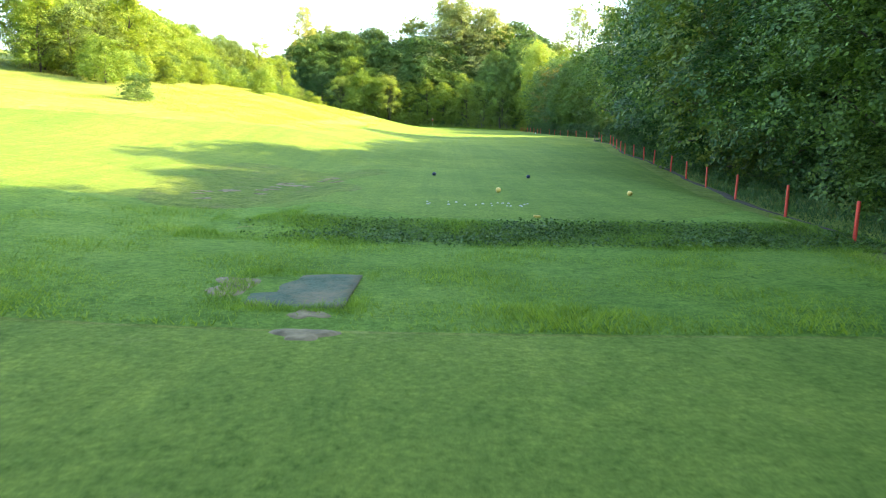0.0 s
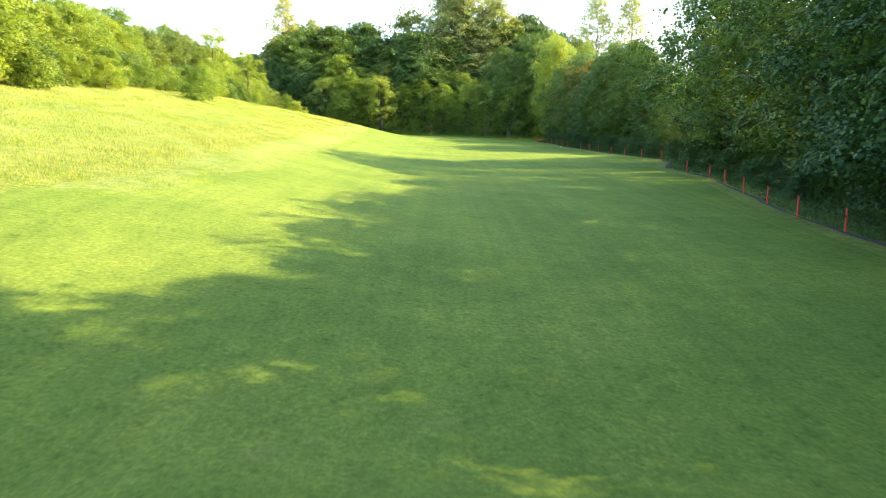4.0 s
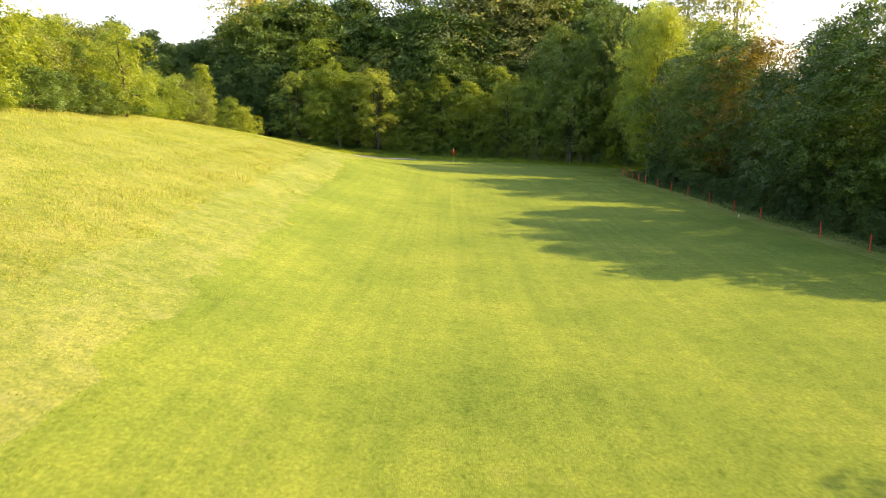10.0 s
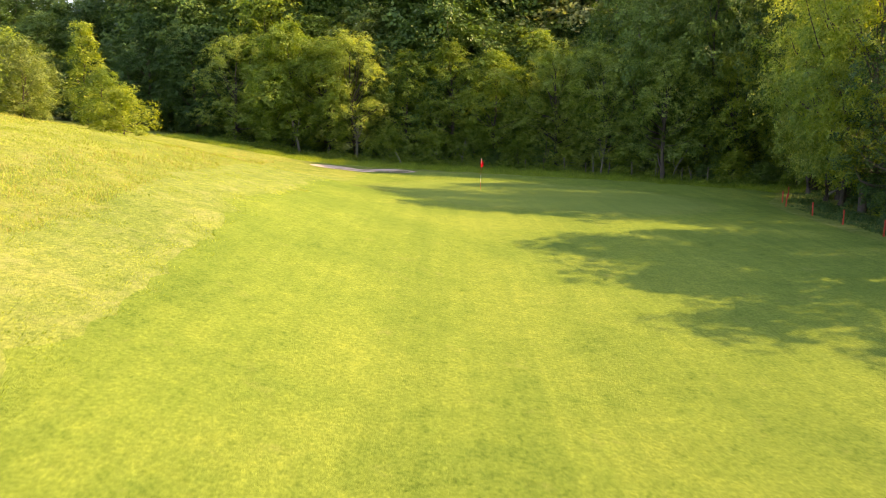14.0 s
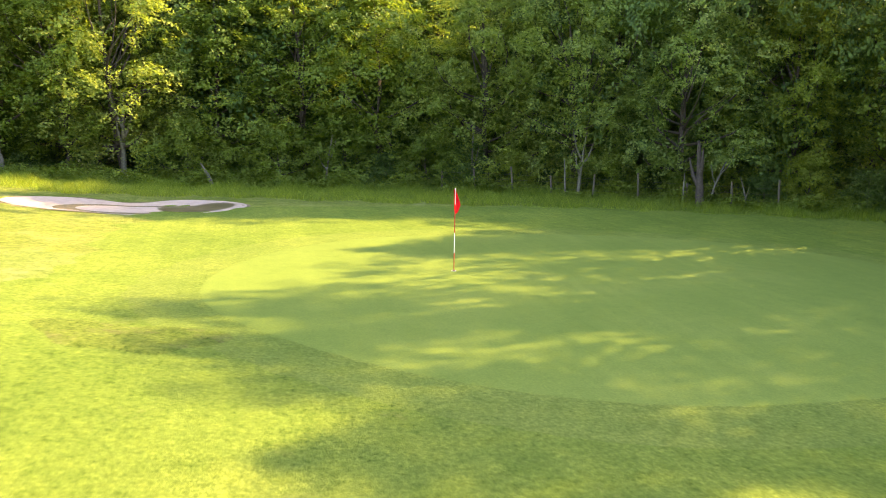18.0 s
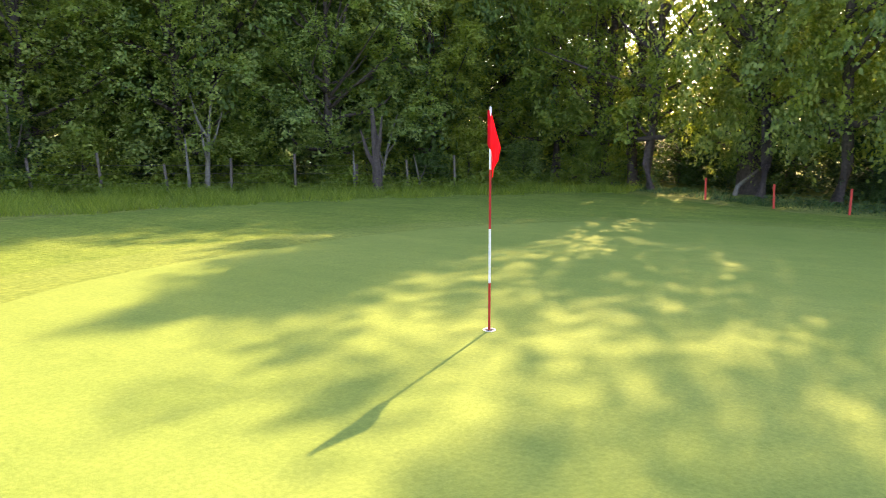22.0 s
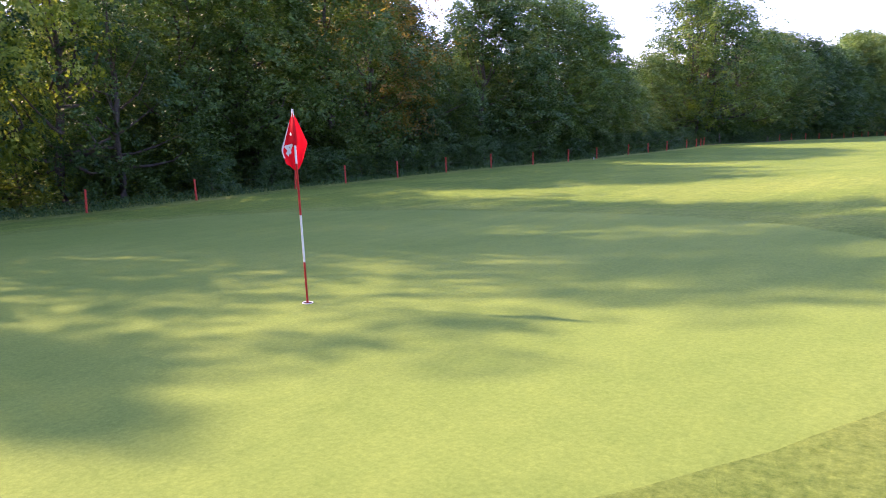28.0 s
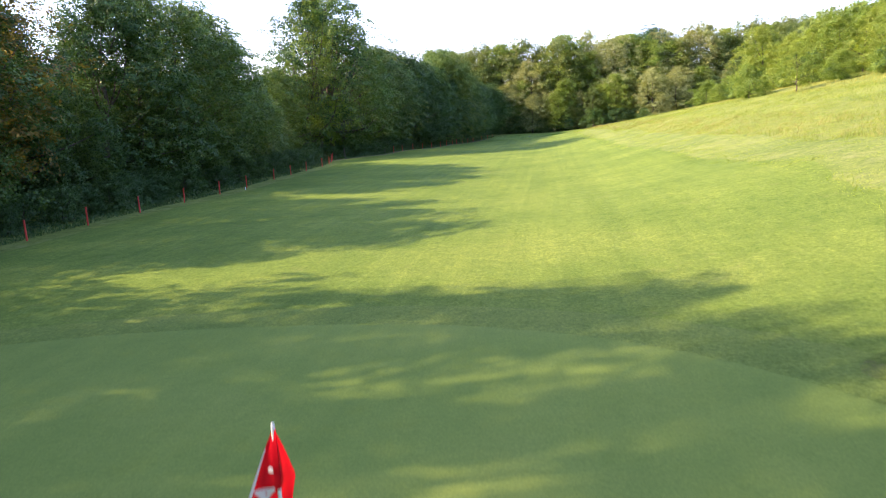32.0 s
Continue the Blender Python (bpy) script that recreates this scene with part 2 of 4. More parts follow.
def part(name, data, parent, label=""):
    ob = new(name, data)
    ob.parent = parent
    return tagged(ob, label) if label else ob


def bm_mesh(name, bm, material, smooth=False):
    me = bpy.data.meshes.new(name)
    bm.normal_update()
    bm.to_mesh(me)
    bm.free()
    for p in me.polygons:
        p.use_smooth = smooth
    me.materials.append(material)
    return me


def tube(points, radii, sides=7):
    """Verts and quads of a tapered tube along points."""
    verts, faces = [], []
    pts = [Vector(p) for p in points]
    for i, (p, r) in enumerate(zip(pts, radii)):
        d = (pts[min(i + 1, len(pts) - 1)] - pts[max(i - 1, 0)]).normalized()
        q = d.to_track_quat("Z", "Y")
        for k in range(sides):
            a = 2 * math.pi * k / sides
            verts.append(tuple(p + q @ Vector((r * math.cos(a), r * math.sin(a), 0))))
        if i:
            for k in range(sides):
                a, b = (i - 1) * sides + k, (i - 1) * sides + (k + 1) % sides
                faces.append((a, b, b + sides, a + sides))
    return verts, faces


def joined(pieces):
    verts, faces, n = [], [], 0
    for v, f in pieces:
        verts += list(v)
        faces += [tuple(i + n for i in q) for q in f]
        n += len(v)
    return verts, faces


# ---- land ----
def sstep(a, b, v):
    k = min(1.0, max(0.0, (v - a) / (b - a)))
    return k * k * (3 - 2 * k)


def lerp_keys(keys, v):
    """A smooth value between (place, value) keys."""
    if v <= keys[0][0]:
        return keys[0][1]
    for (a, p), (b, q) in zip(keys, keys[1:]):
        if v <= b:
            return p + (q - p) * sstep(a, b, v)
    return keys[-1][1]


VALLEY = ((-40, -0.1), (10, 0.0), (30, -0.05), (50, 0.36), (110, 0.6), (135, 0.62), (155, 0.97), (176, 0.97), (200, 0.8), (240, 0.78))
SLOPE = ((0, 0.09), (28, 0.10), (46, 0.145), (75, 0.22), (100, 0.262), (125, 0.272), (150, 0.222), (168, 0.2), (190, 0.157), (230, 0.12))
FOOT = ((0, -5.0), (28, -5.0), (46, -2.5), (90, -6.0), (116, -7.5), (150, -6.5), (165, -9.0), (178, -15.0), (215, -19.0))
CROSS = ((5, 0.0), (40, 0.03), (55, 0.03), (75, 0.014), (140, 0.014), (155, 0.03), (170, 0.042), (200, 0.03))


def ground_z(x, y):
    """Height of the land: a valley floor with a grass hill on its west side."""
    z = lerp_keys(VALLEY, y)
    u = -x
    z += lerp_keys(CROSS, y) * max(-19.0, min(u, 14.0))
    r = u + lerp_keys(FOOT, y)
    soft = 2.5 * math.log1p(math.exp(min(40.0, r / 2.5)))
    run = 45.0 * (1 - math.exp(-soft / 45.0)) if soft > 0 else 0
    z += lerp_keys(SLOPE, y) * run * 1.35
    # raised tee
    d = math.hypot(max(0, abs(x - 2.3) - 5.0), max(0, abs(y - 24.1) - 8.3))
    z += 0.27 * (1 - sstep(0.0, 1.9, d))
    # bunker hollow
    e = math.hypot((x + 12.6) / 4.9, (y - 189.0) / 3.3)
    z -= 0.2 * (1 - sstep(0.6, 1.0, e))
    return z


def spaced(lo, hi, step, far, grow=1.35):
    inner = list(np.arange(lo, hi + step / 2, step))
    left, right, s = [], [], step
    while not right or right[-1] < far:
        s *= grow
        right.append((right[-1] if right else inner[-1]) + s)
        left.append((left[-1] if left else inner[0]) - s)
    return left[::-1] + inner + right


def sheet(name, xs_of, ys, dz, material, label, category, kind="structure"):
    """A sheet over the land: xs_of(y) gives one row's x places."""
    verts, faces, w = [], [], len(xs_of(ys[0]))
    for y in ys:
        row = xs_of(y)
        for i, x in enumerate(row):
            rim = name != "ground" and (i in (0, w - 1) or y in (ys[0], ys[-1]))
            verts.append((x, y, ground_z(x, y) + dz(x, y) - (0.035 if rim else 0.0)))
    for j in range(len(ys) - 1):
        for i in range(w - 1):
            a = j * w + i
            faces.append((a, a + 1, a + w + 1, a + w))
    return tagged(new(name, mesh_from(name, verts, faces, material, True)), label, category, "", kind)


def blob(name, cx, cy, radius, rings, spokes, dz, material, label, category, kind="structure"):
    """A rounded patch over the land: radius(angle) gives its outline."""
    verts, faces = [(cx, cy, ground_z(cx, cy) + dz(0))], []
    for r in range(1, rings + 1):
        for s in range(spokes):
            a = 2 * math.pi * s / spokes
            x, y = cx + math.cos(a) * radius(a) * r / rings, cy + math.sin(a) * radius(a) * r / rings
            verts.append((x, y, ground_z(x, y) + (dz(r / rings) if r < rings else dz(1) - 0.03)))
    for s in range(spokes):
        b = (s + 1) % spokes
        faces.append((0, 1 + s, 1 + b, 1 + b))
        for r in range(rings - 1):
            o = 1 + r * spokes
            faces.append((o + s, o + spokes + s, o + spokes + b, o + b))
    quads = [q for q in faces if q[2] != q[3]]
    tris = [q[:3] for q in faces if q[2] == q[3]]
    me = bpy.data.meshes.new(name)
    me.from_pydata(verts, [], quads + tris)
    for p in me.polygons:
        p.use_smooth = True
    me.materials.append(material)
    return tagged(new(name, me), label, category, "", kind)


XS, YS = spaced(-46, 30, 0.8, 2200), spaced(-16, 214, 0.8, 2200)
sheet("ground", lambda y: XS, YS, lambda x, y: 0.0, M_ROUGH, "rough meadow grass with straw tufts over a valley and hill", "grass ground")

STAKE_LINE = ((-30, 6.2), (14, 8.2), (24, 9.7), (30.5, 11.0), (39, 12.15), (47, 12.95), (56, 13.9), (65, 15.4), (75, 17.0), (84, 17.1), (91, 19.4), (97, 20.6), (100.3, 19.6), (103.8, 18.8), (107.8, 18.3), (113, 18.1), (122.5, 17.7), (129.2, 17.15), (138.4, 17.1), (143.3, 17.02), (147.8, 16.95), (151.9, 16.9), (155.75, 16.75), (158.75, 16.86), (163.45, 17.36), (167.7, 17.76), (172.5, 18.31), (174.9, 19.16), (177.6, 20.8), (186, 25.0))


def line_x(keys, y):
    return float(np.interp(y, [k[0] for k in keys], [k[1] for k in keys]))


ROUGH_EDGE = ((36, -27.0), (40, -20.0), (46, -11.5), (52, -10.3), (75, -12.5), (100, -13.6), (120, -14.5), (140, -15.8), (165, -17.5), (180, -19.5))
FAIR_EDGE = ((17, -28.0), (36, -26.0), (41, -14.0), (47, -9.5), (60, -8.8), (103, -10.4), (118, -11.4), (140, -12.5), (152, -13.2), (165, -13.0), (182, -12.0))


def strip_rows(left, right, n):
    return lambda y: [left(y) + (right(y) - left(y)) * i / n for i in range(n + 1)]


def ragged(y, seed, amp=0.4):
    return amp * (noise.noise((y * 0.9, seed, 0.3)) + 0.6 * noise.noise((y * 2.7, seed, 5.1)))


def wobble(y, amp=0.35):
    return amp * (math.sin(y * 0.31) + 0.6 * math.sin(y * 0.83 + 1.0))


sheet("first_cut", strip_rows(lambda y: line_x(ROUGH_EDGE, y) + wobble(y) + ragged(y, 1.0, 0.6), lambda y: line_x(FAIR_EDGE, y) + 0.9, 8), list(np.arange(45, 178, 0.7)), lambda x, y: 0.02, M_CUT, "pale mown first cut along the meadow", "mown grass")
sheet("fairway", strip_rows(lambda y: line_x(FAIR_EDGE, y) + wobble(y + 7, 0.12) + ragged(y, 9.0, 1.2), lambda y: line_x(STAKE_LINE, y) - 0.9, 44), list(np.arange(17.4, 190, 0.7)), lambda x, y: 0.03, M_FAIRWAY, "mown green fairway grass with faint stripes", "fairway")
sheet("lush_grass", strip_rows(lambda y: -16.0 + wobble(y, 0.3), lambda y: line_x(STAKE_LINE, y) - 0.5, 30), list(np.arange(7.6, 18.6, 0.6)), lambda x, y: 0.024, M_LUSH, "lush uncut green grass before the tee", "grass")
sheet("approach_lawn", strip_rows(lambda y: -14.0, lambda y: line_x(STAKE_LINE, y) - 0.6, 30), list(np.arange(-30, 8.3, 0.7)), lambda x, y: 0.03, M_FAIRWAY, "mown grass lawn before the tee", "lawn")
GREEN_EDGE = ((-180, 9.4), (-165, 9.6), (-150, 9.1), (-125, 8.7), (-85, 8.3), (-61, 9.1), (-47, 10.0), (-37, 11.1), (-10, 11.6), (20, 10.4), (50, 8.2), (82, 7.0), (104, 7.2), (120, 7.8), (152, 8.6), (180, 9.4))
GREEN_R = lambda a: sum(line_x(GREEN_EDGE, (math.degrees(a) + 180 + k) % 360 - 180) for k in (-8, 0, 8)) / 3 + 0.45
blob("fringe", 0.6, 173.4, lambda a: GREEN_R(a) + 1.5, 14, 64, lambda r: 0.04, M_FRINGE, "darker fringe grass round the putting green", "fringe")
blob("putting_green", 0.6, 173.4, GREEN_R, 18, 72, lambda r: 0.047, M_GREEN, "closely mown smooth putting green", "putting green")
TEE_R = lambda a: (abs(math.cos(a) / 5.9) ** 3 + abs(math.sin(a) / 8.75) ** 3) ** (-1 / 3)
blob("tee_box", 2.3, 24.1, TEE_R, 14, 72, lambda r: 0.046, M_TEE, "raised closely mown rectangular tee box", "tee")


# ---- trees ----
def kites(rng, pos, face, size, loose=0.55):
    """Kite-shaped leaves at the places given, facing more or less the way given."""
    n = len(pos)
    nrm = rng.normal(0, 1, (n, 3)) * loose + face
    nrm /= np.linalg.norm(nrm, axis=1, keepdims=True)
    d = rng.normal(0, 1, (n, 3)) + np.array([0, 0, -0.35])
    d -= nrm * (d * nrm).sum(1, keepdims=True)
    d /= np.linalg.norm(d, axis=1, keepdims=True)
    s = np.cross(nrm, d)
    length = size * rng.uniform(0.6, 1.35, (n, 1))
    width = length * rng.uniform(0.28, 0.42, (n, 1))
    v = np.stack([pos - d * length * 0.5, pos + s * width - nrm * length * 0.06, pos + d * length * 0.5 - nrm * length * 0.12, pos - s * width - nrm * length * 0.06], 1).reshape(-1, 3)
    return v, np.arange(n * 4).reshape(n, 4)


def leaf_quads(rng, centres, out, count, spread, size, flat=0.6):
    """Leaves scattered round clump centres."""
    n = len(centres) * count
    off = rng.normal(0, 1, (n, 3)) * np.array([1, 1, flat]) * np.repeat(spread, count)[:, None] * 0.55
    return kites(rng, np.repeat(centres, count, 0) + off, np.repeat(out, count, 0) + np.array([0, 0, 0.6]), size)


def bough_leaves(rng, cen, size, per, leaf):
    """Boughs made of flat leafy sprays, thickest above and outside, with dark gaps between the sprays."""
    each = 26
    k = max(4, per // each)
    n = len(cen) * k
    d = rng.normal(0, 1, (n, 3)) + np.array([0, 0, 0.35])
    d /= np.linalg.norm(d, axis=1, keepdims=True)
    r = np.repeat(size, k) * (1.15 - 0.75 * rng.uniform(0, 1, n) ** 1.6)
    mid = np.repeat(cen, k, 0) + d * r[:, None] * np.array([1.12, 1.12, 0.78])
    face = d * 0.55 + np.array([0, 0, 0.75]) + rng.normal(0, 0.28, (n, 3))
    face /= np.linalg.norm(face, axis=1, keepdims=True)
    wide = leaf * rng.uniform(1.5, 3.1, n)
    m = n * each
    off = rng.normal(0, 1, (m, 3)) * np.repeat(wide, each)[:, None] * 0.62
    f = np.repeat(face, each, 0)
    off -= f * ((off * f).sum(1, keepdims=True) * 0.72)
    return kites(rng, np.repeat(mid, each, 0) + off, f, leaf, 0.33)


PROFILES = {
    "broad": ((0.0, 0.4), (0.2, 0.9), (0.45, 1.0), (0.7, 0.85), (0.9, 0.5), (1.0, 0.15)),
    "tall": ((0.0, 0.45), (0.25, 1.0), (0.5, 0.9), (0.75, 0.65), (1.0, 0.12)),
    "column": ((0.0, 0.7), (0.2, 1.0), (0.5, 0.85), (0.8, 0.5), (1.0, 0.1)),
    "bush": ((0.0, 0.8), (0.3, 1.0), (0.6, 0.9), (0.85, 0.55), (1.0, 0.2)),
}


def build_tree(name, seed, height, radius, base, clumps, per, leaf, foliage, bark, profile="broad", trunk_r=None, limbs=14, spread=0.12):
    """A tree of its own: tapered trunk with limbs, and a crown of leaf clumps with an uneven outline."""
    rng = np.random.default_rng(seed)
    keys = PROFILES[profile]
    root = new(name)
    trunk_r = trunk_r or height * 0.016
    n = clumps
    h = (np.arange(n) + rng.uniform(0, 1, n)) / n
    ang = np.arange(n) * 2.39996 + rng.normal(0, 0.35, n)
    lobes = 1 + 0.2 * np.sin(ang * 3 + seed) + 0.14 * np.sin(ang * 5 + seed * 2.3 + h * 6)
    prof = np.interp(h, [k[0] for k in keys], [k[1] for k in keys])
    rr = radius * prof * lobes * rng.uniform(0.25, 0.95, n) ** 0.6
    lean = np.array([rng.normal(0, 0.03), rng.normal(0, 0.03)]) * height
    size = spread * height * rng.uniform(0.5, 1.5, n) * (0.6 + 0.5 * prof)
    z = np.maximum(base + (height - base) * h * 0.93, base + size * 0.45)
    cen = np.stack([rr * np.cos(ang) + lean[0] * h, rr * np.sin(ang) + lean[1] * h, z], 1)
    v, f = bough_leaves(rng, cen, size, per, leaf)
    v[:, 2] = np.maximum(v[:, 2], 0.05)
    top = height * 0.9
    pts = [(lean[0] * k * k + rng.normal(0, 0.012) * height * (k > 0), lean[1] * k * k + rng.normal(0, 0.012) * height * (k > 0), top * k - 0.15 * (k == 0)) for k in (0, 0.08, 0.3, 0.5, 0.7, 0.88, 1.0)]
    rad = [trunk_r * 1.5, trunk_r * 1.05, trunk_r * 0.9, trunk_r * 0.7, trunk_r * 0.45, trunk_r * 0.22, trunk_r * 0.08]
    pieces = [tube(pts, rad, 9)]
    for i in rng.choice(n, min(limbs, n), replace=False):
        c = cen[i]
        k0 = min(0.85, max(0.16, (c[2] / top) * rng.uniform(0.45, 0.75)))
        p0 = np.array([np.interp(k0, [0, 0.3, 0.5, 0.7, 1], [pts[j][a] for j in (0, 2, 3, 4, 6)]) for a in range(2)] + [top * k0])
        bend = np.array([*rng.normal(0, 0.06, 2) * height, -0.04 * height])
        ps = [p0 + (c - p0) * k + bend * math.sin(k * math.pi) * 0.6 for k in (0, 0.3, 0.6, 0.85, 1.0)]
        r0 = trunk_r * (1 - k0) * 0.55 + 0.01
        pieces.append(tube(ps, [r0, r0 * 0.75, r0 * 0.5, r0 * 0.3, r0 * 0.1], 5))
    part("trunk", mesh_from("trunk", *joined(pieces), bark, True), root)
    part("crown", mesh_from("crown", v, f, foliage), root)
    return root


USED = set()


def place_tree(proto, x, y, turn, scale, label, category, group, lift=-0.05, stretch=1.0):
    m = pose(x, y, ground_z(x, y) + lift, 0, 0, turn) @ Matrix.Diagonal((scale, scale, scale * stretch, 1))
    if proto.name not in USED:
        USED.add(proto.name)
        ob = proto
        ob.matrix_basis = m
    else:
        ob = copy_thing_scaled(proto, m)
    return tagged(ob, label, category, group)


def copy_thing_scaled(proto, m):
    ob = copy_thing(proto, m)
    ob.matrix_basis = m
    return ob


rng_p = random.Random(7)
OAKS = [build_tree("broadleaf_tree", 11 + i, 12.0, 4.3, 0.8, 46, 1200, 0.14, (L_MID, L_DARK, L_OLIVE, L_DARK, L_MID)[i], M_BARK, ("broad", "tall", "broad", "tall", "broad")[i], spread=0.125) for i in range(5)]
NEAR = [build_tree("broadleaf_tree", 31 + i, 12.0, 4.3, 0.5, 58, 1450, 0.118, (L_MID, L_DARK)[i], M_BARK, "broad", spread=0.115) for i in range(2)]
LOOSE = [build_tree("broadleaf_tree", 36 + i, 12.0, 4.2, 0.6, 34, 560, 0.14, (L_MID, L_OLIVE, L_DARK)[i], M_BARK, ("broad", "tall", "broad")[i], limbs=20, spread=0.1) for i in range(3)]
PALE = [build_tree("light_tree", 41 + i, 11.0, 3.8, 0.8, 40, 700, 0.16, L_LIGHT, M_BARK, ("broad", "tall")[i], spread=0.12) for i in range(2)]
THIN = [build_tree("open_tree", 45 + i, 13.0, 4.6, 1.4, 48, 860, 0.14, (L_BACKLIT, L_LIGHT, L_BACKLIT)[i], M_BARK, ("broad", "tall", "broad")[i], limbs=26, spread=0.105) for i in range(3)]
SLIM = [build_tree("slim_tree", 49, 18.0, 2.3, 6.0, 24, 240, 0.24, L_BACKLIT, M_BARK, "column", limbs=16, spread=0.06)]
SPARSE = [build_tree("open_tree", 47 + i, 13.0, 4.8, 2.0, 20, 420, 0.17, (L_MID, L_LIGHT)[i], M_BARK, "broad", limbs=22, spread=0.1) for i in range(2)]
FARS = [build_tree("woodland_tree", 51 + i, 15.0, 5.2, 1.6, 44, 560, 0.26, (L_DARK, L_MID, L_MID)[i], M_BARK, ("tall", "broad", "tall")[i], limbs=8, spread=0.12) for i in range(3)]
FAR_PALE = [build_tree("woodland_tree", 57, 15.0, 5.4, 1.2, 40, 520, 0.24, L_GREY, M_BARK, "broad", limbs=8, spread=0.12), build_tree("woodland_tree", 58, 15.0, 5.2, 1.2, 40, 520, 0.24, L_LIGHT, M_BARK, "tall", limbs=8, spread=0.12), build_tree("woodland_tree", 59, 15.0, 5.2, 1.2, 40, 520, 0.24, L_OLIVE, M_BARK, "broad", limbs=8, spread=0.12)]
BROWN = [build_tree("reddish_tree", 61, 12.0, 4.0, 1.5, 38, 620, 0.15, L_BROWN, M_BARK, "broad", spread=0.12)]
GREY = [build_tree("poplar_tree", 71, 20.0, 4.4, 5.0, 34, 420, 0.24, L_GREY, M_BARK_PALE, "tall", limbs=16, spread=0.075)]
SPIRE = [build_tree("young_poplar", 81, 7.0, 1.3, 0.3, 30, 330, 0.13, L_LIGHT, M_BARK, "column", limbs=8, spread=0.085)]
BUSHES = [build_tree("bush", 91 + i, 3.2, 2.0, 0.1, 26, 400, 0.115, (L_MID, L_DARK, L_LIGHT)[i], M_BARK, "bush", 0.05, 8, 0.2) for i in range(3)]
SAPLING = [build_tree("young_tree", 101 + i, 6.0, 2.1, 0.8, 26, 330, 0.13, L_LIGHT, M_BARK, "broad", 0.09, 12, 0.12) for i in range(2)]
HILL = [build_tree("young_tree", 111 + i, 7.0, 2.7, 0.4, 34, 400, 0.155, (L_LIGHT, L_LIGHT, L_OLIVE)[i], M_BARK, ("broad", "tall", "broad")[i], 0.1, 12, 0.13) for i in range(3)]
SIZE = {}
for protos, tall in ((OAKS, 12), (NEAR, 12), (LOOSE, 12), (PALE, 11), (THIN, 13), (SPARSE, 13), (SLIM, 18), (FARS, 15), (FAR_PALE, 15), (BROWN, 12), (GREY, 20), (SPIRE, 7), (BUSHES, 3.3), (SAPLING, 6), (HILL, 7)):
    for ob in protos:
        SIZE[ob.name] = tall


def plant(pick, x, y, tall, label, group, category="tree"):
    proto = rng_p.choice(pick)
    return place_tree(proto, x, y, rng_p.uniform(0, 360), tall / SIZE[proto.name], label, category, group)


# tops of the wood's edge along the east side, by y
EDGE_TOP = ((-40, 13), (5, 12), (16, 11.5), (21, 10.5), (25, 13.5), (29, 15.8), (37, 17.3), (40, 16), (42.5, 13.4), (46, 13.6), (55, 14.6), (59, 15), (64, 14), (67, 14.2), (70.5, 13.8), (75, 14.2), (80, 18), (85, 20), (89.5, 19.5), (92, 14), (95, 10.5), (97, 9.5), (99, 8.5), (102, 5.0), (107, 5.2), (110, 6), (114, 8.6), (119, 12.4), (128, 12), (133, 13), (136, 10.5), (139, 6), (144, 9.6), (150, 11.6), (156, 13.8), (161, 8.6), (164.5, 10), (167, 16), (171, 19), (176, 18.5), (178, 17), (200, 17))
y = -24.0
while y < 161:
    back = 1.8 * sstep(52, 62, y)
    top = line_x(EDGE_TOP, y) + 0.7 + back * 0.6
    x = line_x(STAKE_LINE, y) + 4.5 + back + rng_p.uniform(-0.5, 0.7)
    if top < 6.5:
        plant(BUSHES, x + 1.4, y, top, "dense dark green shrub at the wood's edge", "woodland edge", "bush")
    elif 141 < y < 145:
        plant(OAKS[1:3], x, y, top, "leafy green broadleaf tree at the wood's edge", "woodland edge")
    elif 146 < y < 150.5:
        plant(BROWN, x, y, top + 1.5, "reddish-brown leaved tree at the wood's edge", "woodland edge")
    else:
        plant(NEAR if y < 32 else LOOSE if 69 < y < 97 else OAKS, x, y, top, "leafy green broadleaf tree at the wood's edge", "woodland edge")
    top2 = line_x(EDGE_TOP, y + 1.5)
    if y < 170:
        plant(FARS, x + 6 + rng_p.uniform(-1, 1), y + 2.0 + rng_p.uniform(-1, 1), max(5.0, top2 * (0.55 if 69 < y < 97 else 0.76)) if y > 24 else top2 * 1.1 + 2, "leafy green woodland tree within the wood", "woodland")
        plant(FARS, x + 12 + rng_p.uniform(-1.5, 1.5), y + rng_p.uniform(-2, 2), max(6.0, top2 * 0.55 if 69 < y < 97 else top2 * 0.8 + 1.0), "tall dark woodland tree deep in the wood", "woodland")
    for out, low, high in ((17, 0.0, 4.0), (22, 9, 12), (29, 12, 15)):
        plant(FARS, x + out + rng_p.uniform(-1.5, 1.5), y + rng_p.uniform(-2, 2), rng_p.uniform(max(6, low), max(8, high)) * (0.7 if 69 < y < 97 else 1.0), "dark woodland tree deep in the wood", "woodland")
    # undergrowth
    for k in range(3 if y < 60 else 1):
        plant(BUSHES[:2], x - 0.3 - back * 0.4 + 3.2 * k + rng_p.uniform(-0.5, 0.6), y + rng_p.uniform(-2, 2), rng_p.uniform(1.6, 3.0) + k, "dark green undergrowth shrub below the trees", "undergrowth", "bush")
    if y > 60:
        for k in range(2):
            plant(BUSHES[1:2], line_x(STAKE_LINE, y) + 2.3 + 0.4 * k, y + 2.1 * k - 1 + rng_p.uniform(-0.5, 0.5), rng_p.uniform(1.3, 2.1), "low dark green shrub just behind the stakes", "undergrowth", "bush")
    y += 4.3 + rng_p.uniform(-0.5, 0.6)

